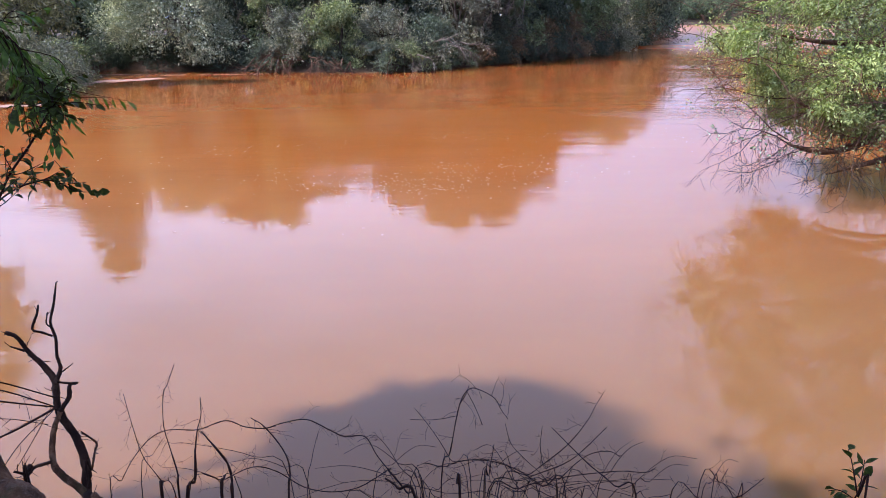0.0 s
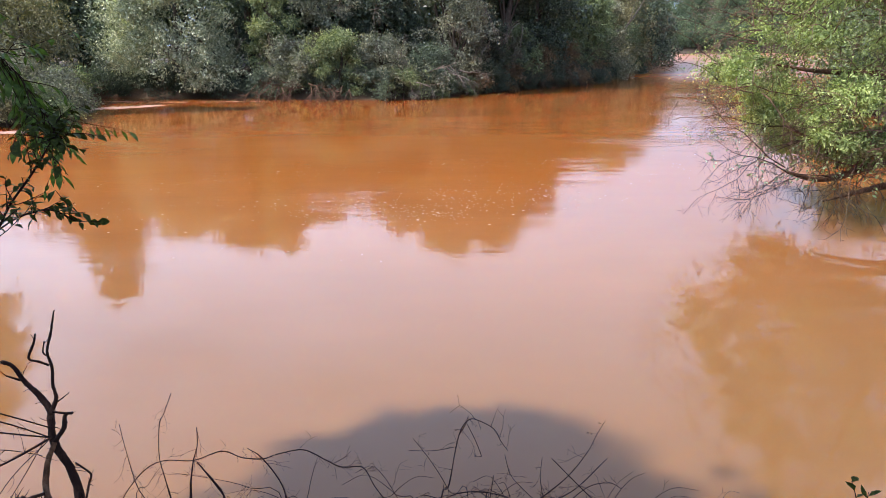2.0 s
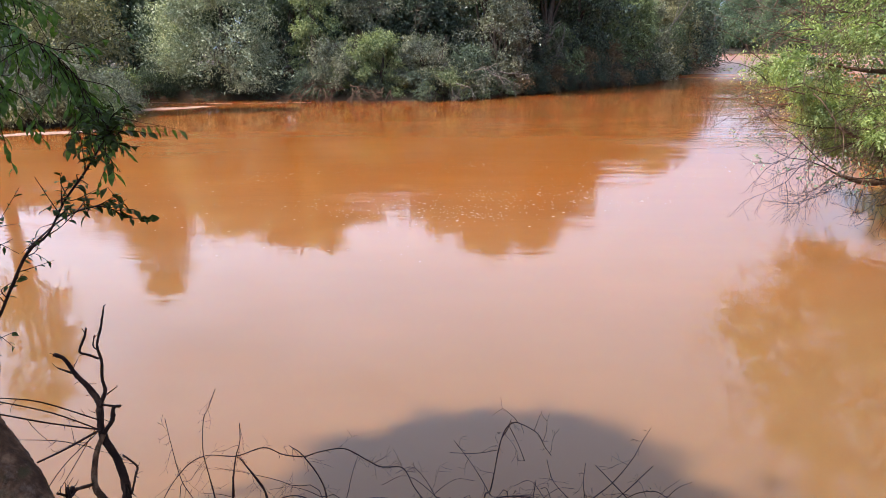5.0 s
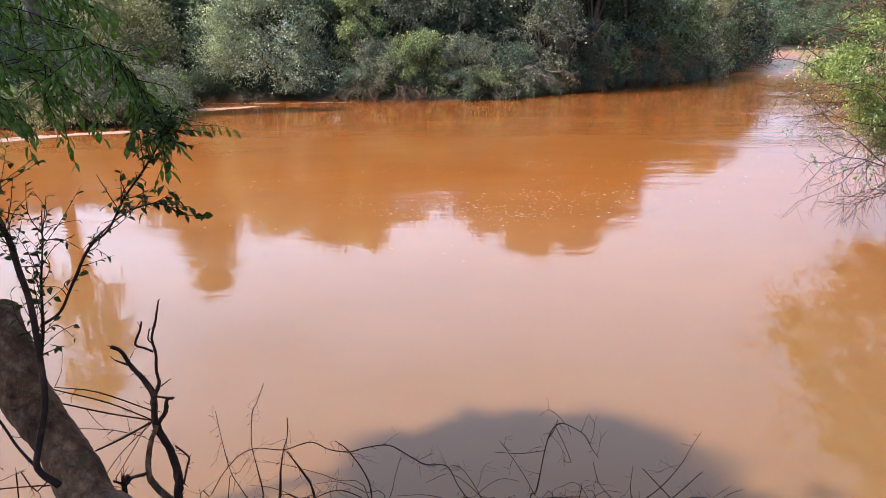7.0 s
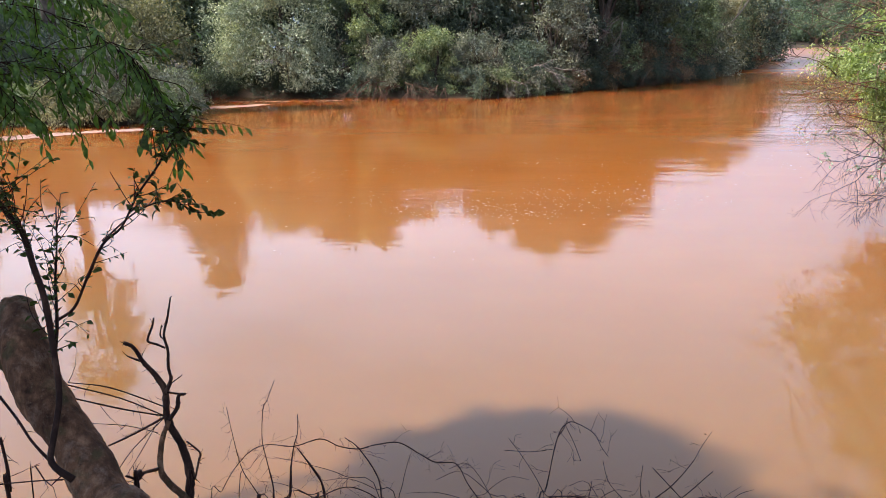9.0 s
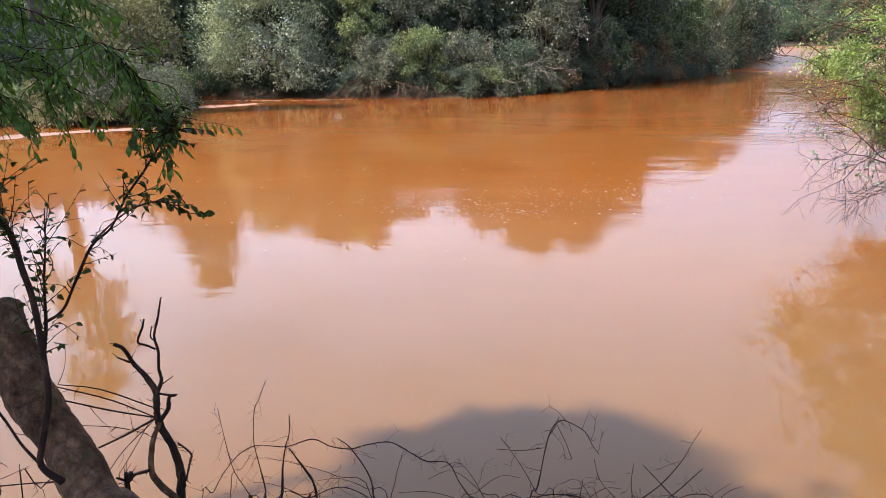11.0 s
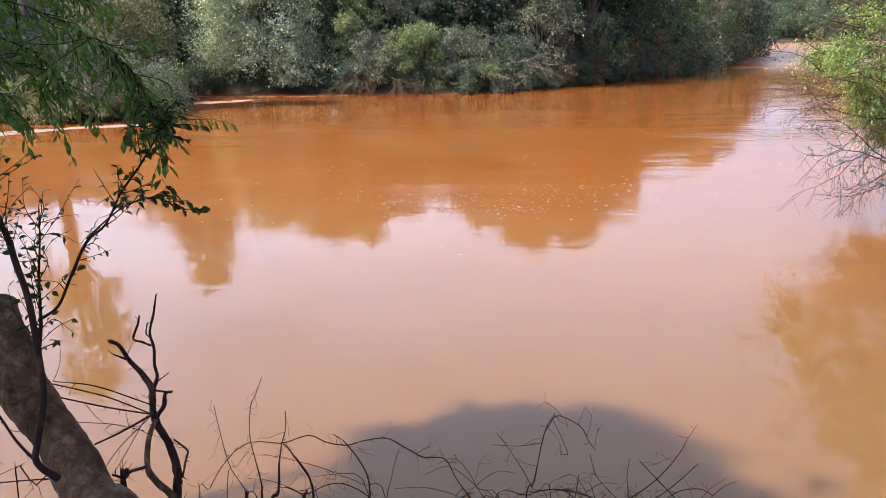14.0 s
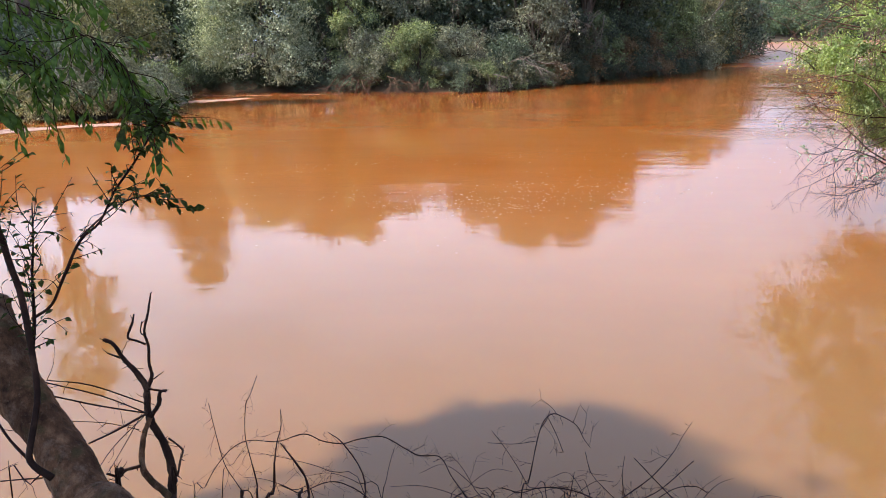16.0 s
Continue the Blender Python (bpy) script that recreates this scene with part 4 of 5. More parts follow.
TRUNK = [
    [(-0.99, 1.32, 1, 72), (-1.02, 1.38, 2.63, 64), (-1.19, 1.47, 2.8, 63), (-1.305, 1.54, 2.92, 63), (-1.415, 1.58, 3.05, 65), (-1.48, 1.63, 3.16, 62.1), (-1.53, 1.68, 3.23, 49.5), (-1.56, 1.72, 3.27, 45)],
    [(-1.51, 1.66, 3.11, 56.7), (-1.59, 1.66, 3.16, 57.6), (-1.69, 1.65, 3.23, 54.9)],
]
wood_thing("leaning_tree", TRUNK, TRUNK[0][0][:3], "thick grey-brown leaning tree bole with a broken top", "tree", BARK, 36, 16, 0.03, "bole")
DEAD = [
    [(-1.27, 1.98, 1, 19.14), (-1.29, 2.04, 2.17, 17.4), (-1.35, 2.13, 2.3, 16.2), (-1.37, 2.19, 2.37, 16.2), (-1.42, 2.24, 2.46, 14.5), (-1.48, 2.27, 2.54, 14.5), (-1.5, 2.3, 2.6, 13.3), (-1.52, 2.34, 2.65, 13.3), (-1.56, 2.35, 2.71, 10.4), (-1.61, 2.36, 2.76, 8.7), (-1.65, 2.37, 2.82, 7.5), (-1.69, 2.37, 2.84, 7.5)],
    [(-1.51, 2.32, 2.64, 10.4), (-1.5, 2.36, 2.69, 7.5), (-1.51, 2.37, 2.74, 5.8), (-1.52, 2.4, 2.8, 5.8), (-1.54, 2.42, 2.86, 4.6), (-1.53, 2.45, 2.93, 4.6), (-1.53, 2.49, 3, 2.9)],
    [(-1.53, 2.4, 2.81, 4.6), (-1.56, 2.39, 2.83, 4.6), (-1.59, 2.38, 2.85, 4.6), (-1.58, 2.41, 2.9, 4.6), (-1.58, 2.43, 2.93, 2.9)],
    [(-1.63, 2.37, 2.76, 4.6), (-1.67, 2.35, 2.79, 2.9)],
    [(-1.53, 2.41, 2.84, 2.9), (-1.55, 2.41, 2.86, 2.9), (-1.55, 2.43, 2.9, 2.3)],
    [(-1.46, 2.24, 2.57, 8.7), (-1.44, 2.28, 2.61, 8.7), (-1.44, 2.3, 2.65, 7), (-1.42, 2.32, 2.65, 4.1)],
    [(-1.48, 2.29, 2.67, 4.1), (-1.45, 2.3, 2.66, 4.1), (-1.42, 2.31, 2.65, 4.1)],
    [(-1.49, 2.35, 2.68, 2.9), (-1.46, 2.38, 2.7, 1.7)],
    [(-1.46, 2.24, 2.57, 9.9), (-1.47, 2.19, 2.51, 9.9), (-1.46, 2.14, 2.42, 11.6), (-1.42, 2.12, 2.37, 12.8), (-1.34, 2.11, 2.29, 14.5), (-1.27, 2.06, 2.18, 15.7), (-1.25, 2, 1, 17.27)],
    [(-1.46, 2.14, 2.42, 7), (-1.49, 2.08, 2.44, 5.8), (-1.49, 2.04, 2.44, 5.2), (-1.51, 2, 2.48, 4.1)],
    [(-1.5, 2.05, 2.44, 7), (-1.5, 2.07, 2.45, 9.9), (-1.5, 2.03, 2.41, 5.8), (-1.48, 2.02, 2.38, 4.1), (-1.46, 1.96, 1, 4.51)],
    [(-1.32, 2.07, 1, 4.51), (-1.34, 2.13, 2.31, 4.1), (-1.34, 2.17, 2.36, 4.1), (-1.34, 2.21, 2.41, 4.1), (-1.34, 2.23, 2.44, 4.1), (-1.39, 2.23, 2.49, 2.9)],
]
dead = wood_thing("dead_branch", DEAD, DEAD[0][0][:3], "bare dark forked dead branch standing on the bank", "dead branch", DEAD_WOOD, 9, 6, 0.11)
dead.children[8].data.materials[0] = BARK      # paler bark colour gives this lower fork its sunlit look
add_twigs(dead, DEAD, 18, 0.035, 0.0017, 41)
STALKS = [
    [(-1.47, 2.24, 2.59, 3), (-1.48, 2, 2.76, 3), (-1.47, 1.77, 2.93, 2.5)],
    [(-1.47, 2.24, 2.59, 2.5), (-1.49, 2.02, 2.79, 2.5), (-1.5, 1.77, 2.98, 2)],
    [(-1.48, 2.26, 2.62, 2.5), (-1.52, 2.02, 2.83, 2.5), (-1.49, 1.78, 2.98, 1.5)],
    [(-1.47, 2.24, 2.59, 5), (-1.46, 2.02, 2.65, 4), (-1.42, 1.82, 2.73, 3)],
    [(-1.48, 2.23, 2.58, 2), (-1.46, 1.99, 2.6, 1.5), (-1.4, 1.76, 2.62, 1.5)],
    [(-1.49, 2.2, 2.54, 1.5), (-1.49, 2.02, 2.68, 1.5), (-1.49, 1.82, 2.81, 1)],
    [(-1.49, 2.24, 2.59, 1.5), (-1.5, 2.12, 2.53, 1.5), (-1.51, 2.01, 2.48, 1)],
    [(-1.63, 1.66, 2.99, 4), (-1.55, 1.62, 2.94, 4), (-1.47, 1.57, 2.9, 4), (-1.39, 1.53, 2.87, 5), (-1.32, 1.49, 2.86, 5.5), (-1.25, 1.45, 2.85, 7.5)],
    [(-1.61, 1.53, 2.77, 2), (-1.43, 1.5, 2.82, 2), (-1.26, 1.46, 2.87, 2)],
    [(-1.61, 1.61, 2.88, 4), (-1.58, 1.58, 2.8, 5), (-1.56, 1.55, 2.74, 6), (-1.54, 1.52, 2.67, 6), (-1.52, 1.46, 1, 6.6)],
    [(-1.48, 1.5, 1, 2.2), (-1.5, 1.56, 2.68, 2), (-1.42, 1.55, 2.77, 2), (-1.33, 1.53, 2.85, 2)],
]
stalks = wood_thing("dry_stalks", STALKS, STALKS[0][0][:3], "thin dry stalks crossing behind a leaning trunk", "stalks", TWIG, 5, 4, 0.02, "stalk")
add_twigs(stalks, STALKS, 9, 0.08, 0.0012, 42, 0)
ARCHES = [
    [(-1.25, 2.08, 1, 1.87), (-1.27, 2.14, 2.23, 1.7), (-1.25, 2.2, 2.29, 1.7), (-1.22, 2.26, 2.35, 1.7), (-1.17, 2.32, 2.4, 1.7), (-1.11, 2.36, 2.41, 1.7), (-1.01, 2.39, 2.39, 2.1), (-0.91, 2.44, 2.4, 2.5), (-0.83, 2.44, 2.37, 2.5), (-0.75, 2.46, 2.35, 2.5), (-0.69, 2.48, 2.36, 2.5), (-0.59, 2.51, 2.36, 2.5), (-0.5, 2.5, 2.32, 2.5), (-0.43, 2.49, 2.29, 2.5), (-0.34, 2.5, 2.28, 2.1), (-0.29, 2.46, 2.22, 2.1), (-0.23, 2.42, 2.16, 3.4), (-0.16, 2.38, 2.09, 3.8), (-0.11, 2.32, 2.02, 4.2), (-0.09, 2.26, 1, 4.62)],
    [(-0.96, 2.09, 1, 1.87), (-0.98, 2.15, 2.23, 1.7), (-0.86, 2.23, 2.27, 2.1), (-0.76, 2.28, 2.29, 2.1), (-0.67, 2.29, 2.26, 2.1), (-0.56, 2.27, 2.2, 2.1), (-0.45, 2.28, 2.17, 2.1), (-0.34, 2.3, 2.18, 2.1), (-0.22, 2.35, 2.23, 2.1)],
    [(-0.11, 1.95, 1, 1.87), (-0.13, 2.01, 2.35, 1.7), (0.01, 2.08, 2.44, 1.7), (0.13, 2.09, 2.46, 2.1), (0.25, 2.07, 2.44, 2.1), (0.35, 2.02, 2.4, 2.1), (0.43, 1.97, 2.36, 2.1), (0.45, 1.91, 1, 2.31)],
]
bramble = wood_thing("bramble", ARCHES, ARCHES[0][0][:3], "thin dark arching bramble stems over the water", "bramble", TWIG, 5, 6, 0.14, "stem")
add_twigs(bramble, ARCHES, 20, 0.06, 0.0008, 43, 1)
STEMS = [
    [(-0.98, 2.35, 2.41, 3.1), (-0.88, 2.31, 2.3, 5), (-0.85, 2.27, 2.23, 5.4), (-0.83, 2.2, 2.13, 6.8), (-0.81, 2.14, 1, 7.48)],
    [(-0.8, 2.43, 2.42, 1.8), (-0.74, 2.42, 2.38, 2.7), (-0.66, 2.38, 2.29, 3.1), (-0.63, 2.33, 2.22, 4), (-0.62, 2.24, 2.1, 4.5), (-0.6, 2.18, 1, 4.95)],
    [(-1.01, 2.46, 2.5, 1.8), (-1, 2.42, 2.44, 2.2), (-1.01, 2.39, 2.39, 2.2), (-1.01, 2.34, 2.32, 4.5), (-1, 2.28, 2.23, 5.9), (-1.01, 2.2, 2.13, 5.9), (-0.99, 2.14, 1, 6.49)],
    [(-1.15, 2.58, 2.59, 1.4), (-1.17, 2.53, 2.52, 1.4), (-1.18, 2.5, 2.49, 1.8), (-1.17, 2.44, 2.38, 1.8), (-1.14, 2.4, 2.3, 2.2), (-1.1, 2.35, 2.2, 3.6), (-1.07, 2.27, 2.1, 4), (-1.05, 2.21, 1, 4.4)],
    [(-1.32, 2.45, 2.52, 1.4), (-1.28, 2.4, 2.41, 1.4), (-1.23, 2.35, 2.29, 1.8), (-1.16, 2.32, 2.2, 1.8), (-1.08, 2.27, 2.1, 2.2), (-1.06, 2.21, 1, 2.42)],
    [(-1.06, 2.13, 2.34, 5.4), (-1.04, 2.07, 2.24, 6.3), (-1.02, 2.01, 1, 6.93)],
    [(-0.85, 2.2, 2.31, 5.4), (-0.84, 2.12, 2.2, 6.3), (-0.82, 2.06, 1, 6.93)],
    [(0.2, 1.83, 2.8, 1), (0.18, 1.85, 2.82, 1), (0.16, 1.87, 2.85, 1.4), (0.11, 1.89, 2.87, 1.4), (0.08, 1.89, 2.87, 1.8), (0.05, 1.87, 2.83, 1.8), (0.02, 1.79, 2.71, 2.2), (-0.01, 1.68, 2.57, 2.2), (0.01, 1.62, 1, 2.42)],
    [(0.08, 1.9, 2.88, 1), (0.07, 1.88, 2.86, 1.4), (0.05, 1.87, 2.83, 1.8)],
    [(0.07, 1.89, 2.87, 1), (0.1, 1.86, 2.82, 1), (0.12, 1.83, 2.78, 1)],
    [(-0.11, 2.2, 2.61, 1), (-0.04, 2.15, 2.54, 1), (0.02, 2.1, 2.46, 1.4), (0.09, 2.01, 2.34, 1.4), (0.11, 1.95, 1, 1.54)],
    [(-0.12, 2.09, 2.63, 1), (-0.03, 2.09, 2.63, 1), (0.05, 2.1, 2.64, 1)],
    [(0.41, 2.22, 2.51, 1.8), (0.53, 2.13, 2.42, 2.2), (0.62, 2.06, 2.37, 2.7), (0.69, 1.99, 2.3, 3.1), (0.71, 1.93, 1, 3.41)],
    [(0.61, 2.19, 2.53, 1.4), (0.47, 2.14, 2.42, 1.8), (0.3, 2.12, 2.35, 1.8), (0.15, 2.07, 2.26, 2.2), (0.17, 2.01, 1, 2.42)],
    [(0.6, 2.22, 2.67, 1), (0.56, 2.19, 2.62, 1), (0.53, 2.17, 2.57, 1.4), (0.45, 2.13, 2.49, 1.8), (0.32, 2.09, 2.4, 1.8), (0.19, 2.04, 2.31, 2.2), (0.21, 1.98, 1, 2.42)],
    [(0.74, 1.99, 2.5, 1), (0.7, 1.99, 2.48, 1.4), (0.61, 2.01, 2.47, 1.8), (0.43, 2.03, 2.43, 1.8), (0.27, 2.02, 2.39, 2.2), (0.15, 1.98, 2.32, 2.2), (0.17, 1.92, 1, 2.42)],
    [(0.65, 2.12, 2.45, 1), (0.61, 2.14, 2.46, 1.4), (0.53, 2.14, 2.44, 1.4), (0.43, 2.11, 2.36, 1.8), (0.34, 2.05, 2.27, 1.8), (0.36, 1.99, 1, 1.98)],
    [(1.06, 1.88, 2.54, 1), (1.02, 1.87, 2.51, 1.4), (0.97, 1.87, 2.47, 1.8), (0.87, 1.9, 2.44, 1.8), (0.76, 1.9, 2.39, 1.8), (0.78, 1.84, 1, 1.98)],
    [(0.87, 1.83, 1, 1.54), (0.85, 1.89, 2.43, 1.4), (0.93, 1.91, 2.5, 1.4), (0.97, 1.87, 2.46, 1.4), (0.98, 1.84, 2.43, 1.4), (1, 1.78, 1, 1.54)],
    [(0.96, 1.93, 2.54, 1), (0.93, 1.91, 2.49, 1), (0.89, 1.87, 2.43, 1.4), (0.91, 1.81, 1, 1.54)],
    [(0.23, 2.2, 2.54, 1), (0.25, 2.16, 2.48, 1), (0.3, 2.12, 2.44, 1.4), (0.37, 2.07, 2.39, 1.4), (0.41, 2.01, 2.31, 1.8), (0.43, 1.95, 1, 1.98)],
    [(0.36, 2.14, 2.57, 1), (0.35, 2.1, 2.51, 1), (0.36, 2.06, 2.45, 1.4), (0.4, 1.98, 2.36, 1.4), (0.42, 1.92, 1, 1.54)],
    [(0.17, 1.96, 2.62, 1), (0.15, 1.9, 2.54, 1.8), (0.13, 1.84, 2.46, 2.2), (0.15, 1.78, 1, 2.42)],
    [(0.04, 1.81, 2.58, 4.5), (0.05, 1.75, 2.51, 5), (0.07, 1.69, 1, 5.5)],
    [(-0.23, 2.21, 2.29, 4), (-0.18, 2.19, 2.26, 5.4), (-0.1, 2.13, 2.18, 6.3), (-0.08, 2.07, 1, 6.93)],
]
shrub = wood_thing("bare_shrub", STEMS, STEMS[0][-1][:3], "leafless dark twigs of a bankside shrub", "shrub", TWIG, 5, 6, 0.14, "stem")
add_twigs(shrub, STEMS, 9, 0.055, 0.0008, 44, 1)


def tangle(name, x0, x1, y, z, count, label, seed, tall=0.5):
    """A thicket of hair-thin arching stems, rooted in the bank."""
    r = np.random.default_rng(seed)
    ob = thing(name, ((x0 + x1) / 2, y, 1.2), label, "thicket")
    o = np.array(ob.location)
    for i in range(count):
        x, yy = r.uniform(x0, x1), y + r.normal() * 0.12
        h = tall * r.uniform(0.35, 1.0)
        lean = r.normal() * 0.28
        over = r.normal() * 0.2
        q = [(x, yy - 0.1, 1.1, 0.0022), (x + lean * 0.15, yy, z, 0.0018), (x + lean * 0.5, yy + over * 0.4, z + h * 0.6, 0.0014),
             (x + lean * 0.9, yy + over * 0.8, z + h * r.uniform(0.8, 1.0), 0.0010), (x + lean * 1.25, yy + over, z + h * r.uniform(0.55, 1.05), 0.0007)]
        limb = [(a, b, c, d * 1000) for a, b, c, d in q]
        piece("stem", mesh_of("stem", *tube(np.array(q) - [*o, 0], 4, 4), TWIG, True), ob)
        if i % 2 == 0:
            t, _ = side_twigs(r, [limb[1:]], o, 6, 0.07, 0.0007, 1)
            if t:
                tagged(piece("fine_twigwork", mesh_of("fine_twigwork", *joined(t), TWIG), ob), kind="stuff")
    return ob


tangle("twig_thicket", -0.15, 0.55, 2.1, 2.2, 40, "dense thicket of bare thin twigs on the bank", 51, 0.28)
tangle("twig_thicket", 0.35, 0.95, 2.05, 2.2, 9, "loose bare twigs at the bank's edge", 52, 0.25)
tangle("twig_thicket", -1.35, -0.5, 2.4, 2.05, 8, "bare arching twigs below a bramble", 53, 0.26)
tangle("twig_thicket", -0.6, -0.1, 2.3, 2.1, 5, "low bare twigs on the bank", 54, 0.22)

# sapling with dark leaves
SAPLING = [
    [(-1.34, 1.57, 3.15, 4.3), (-1.37, 1.6, 3.15, 4.3), (-1.39, 1.66, 3.24, 5), (-1.42, 1.72, 3.34, 3.7), (-1.44, 1.78, 3.44, 2.5), (-1.46, 1.83, 3.54, 1.9)],
    [(-1.42, 1.69, 3.23, 5), (-1.36, 1.7, 3.27, 4.3), (-1.31, 1.7, 3.35, 4.3), (-1.25, 1.72, 3.46, 4.3), (-1.19, 1.73, 3.51, 3.1), (-1.13, 1.73, 3.6, 3.1), (-1.06, 1.73, 3.68, 3.1), (-0.99, 1.73, 3.77, 1.9)],
    [(-1.27, 1.75, 3.46, 3.1), (-1.21, 1.8, 3.52, 2.5), (-1.16, 1.83, 3.55, 2.5), (-1.1, 1.85, 3.56, 2.5), (-1.04, 1.86, 3.53, 1.2)],
    [(-1.21, 1.39, 2.92, 9.9), (-1.27, 1.4, 2.96, 8.4), (-1.29, 1.45, 3.01, 8.2), (-1.31, 1.52, 3.09, 8.6), (-1.35, 1.58, 3.21, 8.6), (-1.39, 1.63, 3.32, 8.8), (-1.43, 1.66, 3.41, 8.8), (-1.47, 1.69, 3.5, 8.2), (-1.52, 1.69, 3.58, 8.1), (-1.57, 1.69, 3.66, 6.8)],
]
sapling = wood_thing("sapling", SAPLING, SAPLING[0][0][:3], "dark sapling sprouting from a leaning trunk with small leaves", "sapling", DEAD_WOOD, 7, 4, 0.03, "stem")
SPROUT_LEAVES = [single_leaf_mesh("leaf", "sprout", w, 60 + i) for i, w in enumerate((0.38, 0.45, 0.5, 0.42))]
FROND_LEAVES = [single_leaf_mesh("leaf", "frond", w, 70 + i) for i, w in enumerate((0.26, 0.30, 0.34, 0.28))]


def leafy_twig(ob, r, line, meshes, gap, length, droop=0.5):
    """Leaves set alternately along a twig, in the thing's own space."""
    side = 1
    for k in range(1, len(line)):
        a, b = line[k - 1][:3], line[k][:3]
        run = np.linalg.norm(b - a)
        w = unit(b - a)
        across = unit(np.cross(w, [0, 0, 1]) + 1e-6)
        for s in np.arange(r.uniform(0, gap), run, gap):
            side = -side
            way = unit(w * 0.7 + across * side * r.uniform(0.5, 1.0) + r.normal(size=3) * 0.25 + np.array([0, 0, -droop * r.uniform(0.3, 1.3)]))
            face = unit(np.array([0, 0, 1.0]) + r.normal(size=3) * 0.45)
            hang_leaf(ob, meshes[int(r.integers(4))], a + w * s, way, face, length * r.uniform(0.55, 1.2))


def dress(ob, limb, r, twigs, length, meshes, gap, leaf, start=0.3, droop=0.5, bias=(0, 0, 0.2)):
    """Side twigs with leaves along the outer stretch of a limb."""
    o = np.array(ob.location)
    line = smooth_line([(x, y, z, w / 1000) for x, y, z, w in limb], 6)
    for i in range(twigs):
        k = int((start + (1 - start) * (i + r.random()) / twigs) * (len(line) - 2)) + 1
        w = unit(line[k][:3] - line[k - 1][:3])
        way = unit(w * 0.6 + r.normal(size=3) * 0.6 + np.array(bias))
        p = line[k][:3] - o
        ln = length * r.uniform(0.5, 1.2)
        q = [p, p + way * ln * 0.5, p + (way + r.normal(size=3) * 0.25) * ln + np.array([0, 0, -0.1 * ln])]
        pts = smooth_line([(*v, t) for v, t in zip(q, (0.0016, 0.0011, 0.0006))], 4)
        twig = piece("twig", mesh_of("twig", *tube(pts, 4, 1), TWIG), ob)
        leafy_twig(twig, r, pts, meshes, gap, leaf, droop)


r = np.random.default_rng(61)
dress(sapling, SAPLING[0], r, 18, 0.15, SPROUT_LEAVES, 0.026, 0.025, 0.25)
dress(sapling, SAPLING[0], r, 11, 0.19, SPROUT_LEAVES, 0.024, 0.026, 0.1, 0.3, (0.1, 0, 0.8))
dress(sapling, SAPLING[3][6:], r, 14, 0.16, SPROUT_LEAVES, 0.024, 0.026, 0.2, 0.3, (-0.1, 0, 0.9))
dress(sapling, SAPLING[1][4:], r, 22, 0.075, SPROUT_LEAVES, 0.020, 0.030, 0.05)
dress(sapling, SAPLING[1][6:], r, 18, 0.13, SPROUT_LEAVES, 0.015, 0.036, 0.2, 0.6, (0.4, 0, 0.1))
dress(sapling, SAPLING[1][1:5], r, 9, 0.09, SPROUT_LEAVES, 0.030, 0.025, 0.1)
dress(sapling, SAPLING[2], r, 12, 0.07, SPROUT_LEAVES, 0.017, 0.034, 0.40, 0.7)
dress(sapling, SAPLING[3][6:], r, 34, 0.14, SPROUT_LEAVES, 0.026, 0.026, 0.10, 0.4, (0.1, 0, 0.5))

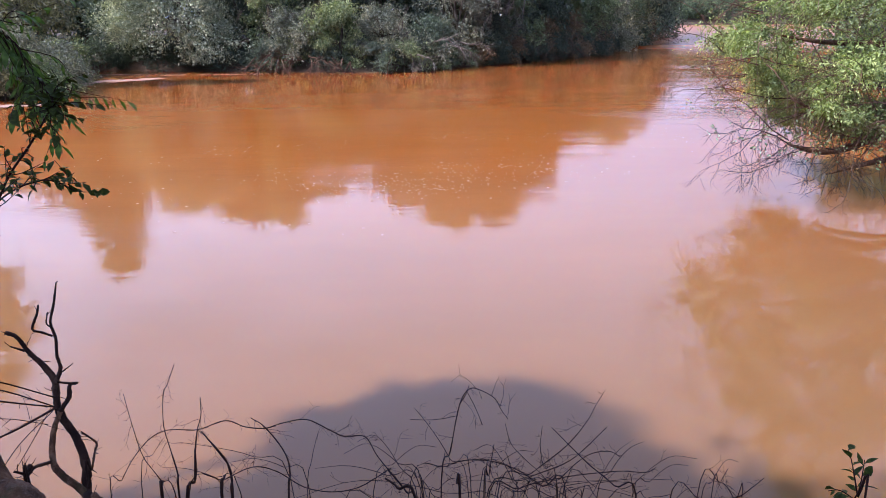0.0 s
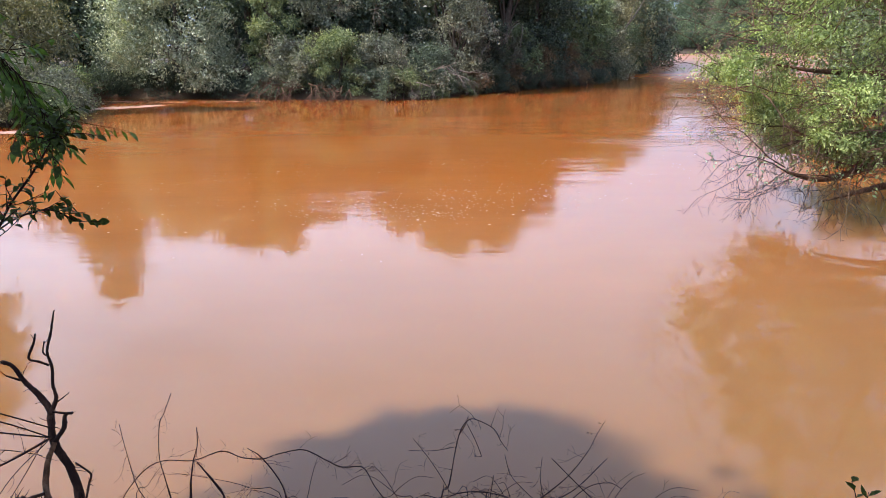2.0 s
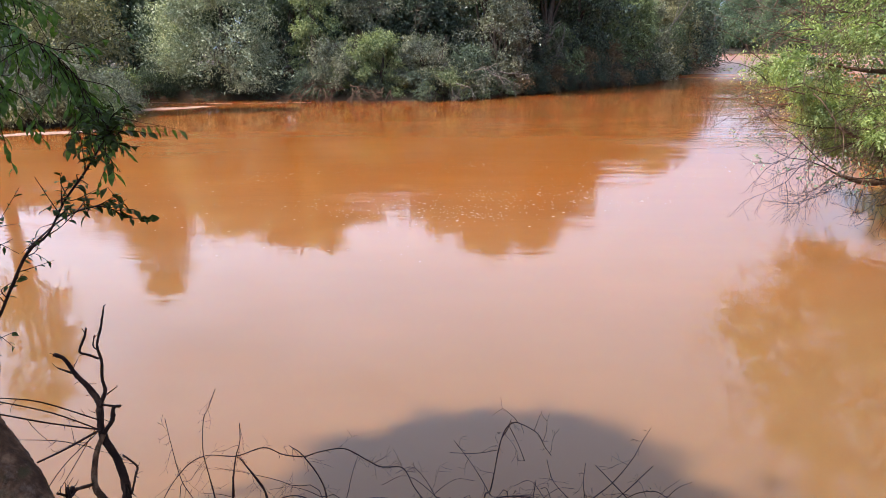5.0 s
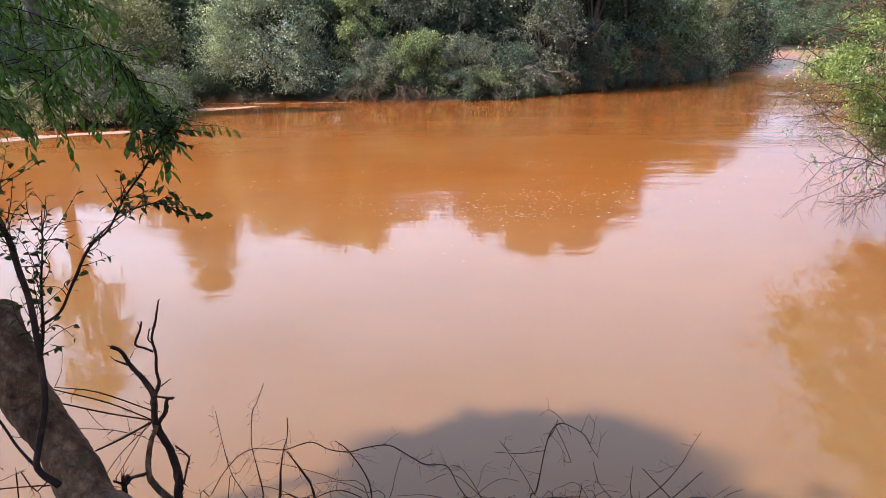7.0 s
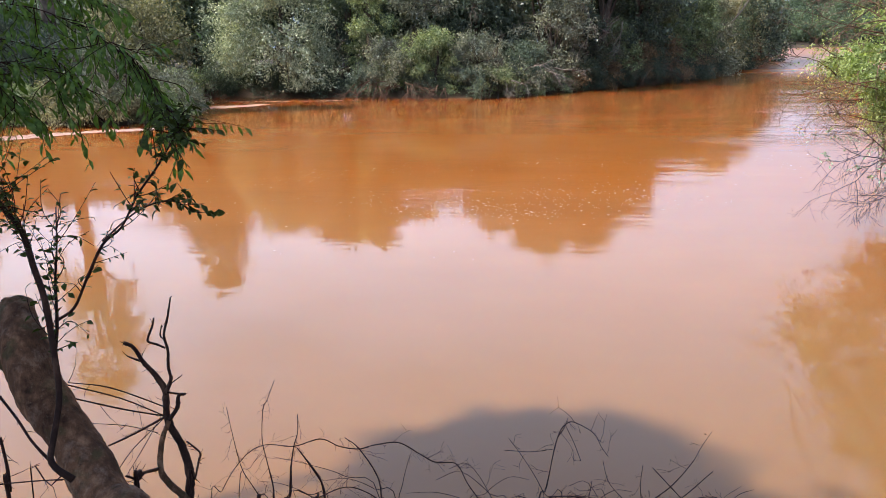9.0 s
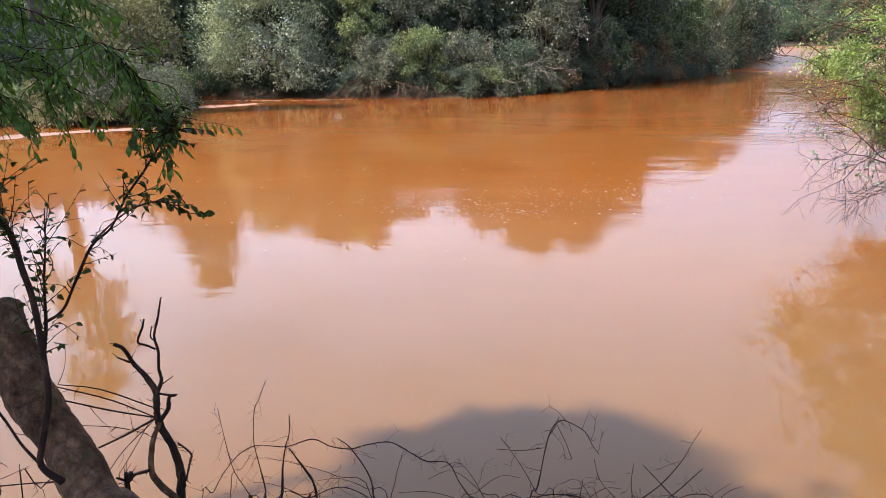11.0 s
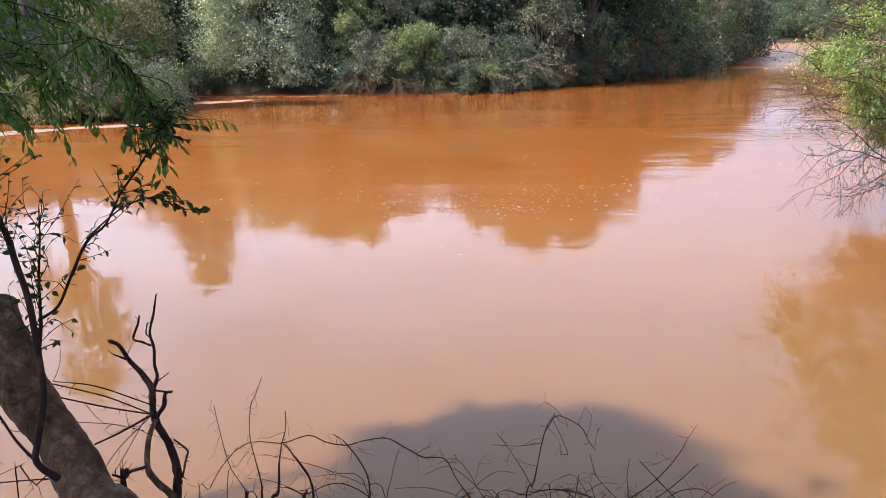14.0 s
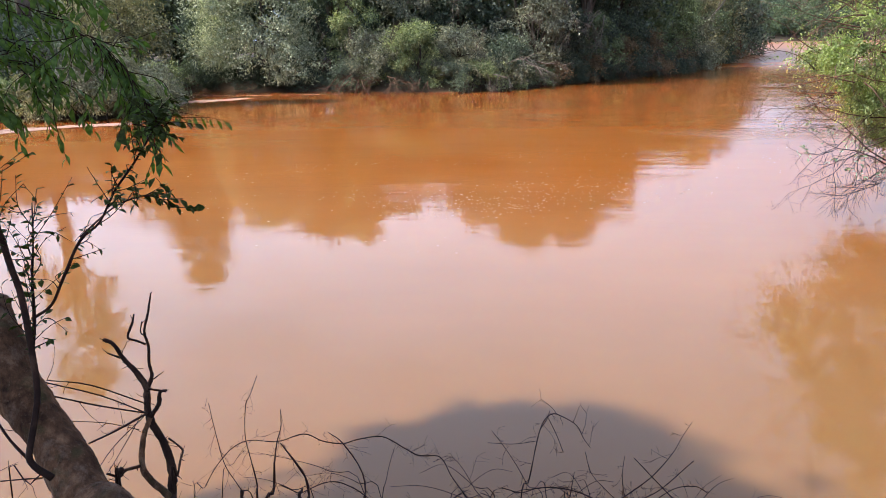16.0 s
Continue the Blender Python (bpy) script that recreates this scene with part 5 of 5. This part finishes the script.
# green branch that hangs into view from the shade tree
FRONDS = [
    [(-5.25, 1.4, 6.2, 22), (-3.9, 1.2, 5.8, 15), (-2.12, 1.11, 4.51, 9), (-1.77, 1.81, 4.16, 2.5), (-1.65, 1.87, 4.13, 2), (-1.5, 1.94, 4.11, 1.5), (-1.38, 1.98, 4.05, 1), (-1.29, 1.99, 3.99, 1), (-1.2, 1.99, 3.92, 1)],
    [(-1.77, 1.81, 4.16, 2.5), (-1.78, 1.81, 4.1, 2.5), (-1.65, 1.89, 4.04, 1.5), (-1.53, 1.95, 4, 1.5), (-1.45, 1.98, 3.93, 1), (-1.41, 1.98, 3.86, 1)],
    [(-1.33, 1.91, 4.05, 1), (-1.24, 1.94, 3.99, 1), (-1.18, 1.95, 3.92, 1), (-1.14, 1.94, 3.85, 1), (-1.11, 1.93, 3.81, 1)],
    [(-1.77, 1.81, 4.16, 2.5), (-1.68, 1.76, 4.04, 2), (-1.62, 1.82, 3.95, 1.5), (-1.57, 1.86, 3.88, 1), (-1.55, 1.87, 3.83, 1)],
    [(-1.77, 1.81, 4.16, 2.5), (-1.66, 1.9, 4.23, 2), (-1.55, 1.99, 4.2, 1.5), (-1.46, 2.06, 4.17, 1), (-1.38, 2.12, 4.12, 1)],
    [(-1.77, 1.81, 4.16, 2.5), (-1.79, 1.8, 4.04, 2), (-1.7, 1.84, 3.98, 1.5), (-1.61, 1.9, 3.96, 1), (-1.51, 1.94, 3.93, 1), (-1.46, 1.94, 3.84, 1)],
]
branch = wood_thing("hanging_branch", FRONDS, FRONDS[0][0][:3], "drooping green leafy branch in shade above the bank", "branch", TWIG, 5, 4, 0.03, "stem")
r = np.random.default_rng(63)
for i, limb in enumerate(FRONDS):
    dress(branch, limb[3:] if i == 0 else limb, r, 30, 0.17, FROND_LEAVES, 0.019, 0.048, 0.05, 0.9, (0.1, 0, -0.5))

# small leafy plant on the edge of the bank
PLANT = [
    [(1.32, 1.67, 1, 3.96), (1.3, 1.73, 2.55, 3.6), (1.29, 1.75, 2.57, 3), (1.29, 1.78, 2.61, 2.4), (1.29, 1.81, 2.65, 1.8), (1.29, 1.84, 2.68, 1.2)],
    [(1.32, 1.67, 1, 3.96), (1.3, 1.73, 2.55, 3.6), (1.29, 1.75, 2.57, 2.4), (1.31, 1.78, 2.62, 1.8), (1.32, 1.8, 2.67, 1.2)],
    [(1.32, 1.67, 1, 3.96), (1.3, 1.73, 2.55, 3.6), (1.28, 1.75, 2.56, 2.4), (1.25, 1.78, 2.57, 1.8), (1.22, 1.79, 2.56, 1.2)],
]
plant = wood_thing("leafy_plant", PLANT, PLANT[0][0][:3], "small green leafy plant at the bank's edge", "plant", TWIG, 5, 4, 0.02, "stem")
r = np.random.default_rng(64)
o = np.array(plant.location)
for limb in PLANT:
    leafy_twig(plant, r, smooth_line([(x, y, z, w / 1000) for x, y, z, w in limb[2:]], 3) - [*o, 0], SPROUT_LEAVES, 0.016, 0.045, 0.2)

# unseen shade trees beside the camera, crowns placed and sized for the water's shadow
broad_tree("shade_tree", -8.6, 3.2, 2.3, 8.9, 0.95, "mid", "green tree of the near bank that shades the water", "tree", 7.1, 36000, (0.30, 0.19), 5, 90, 0.45, bark=BARK, ragged=0.5)
broad_tree("shade_tree", -5.25, 1.4, 2.3, 7.4, 1.5, "mid", "unseen near-bank tree added to shade the water and bank", "tree", 4.4, 24000, (0.30, 0.19), 6, 60, 0.42, bark=BARK, ragged=0.5)
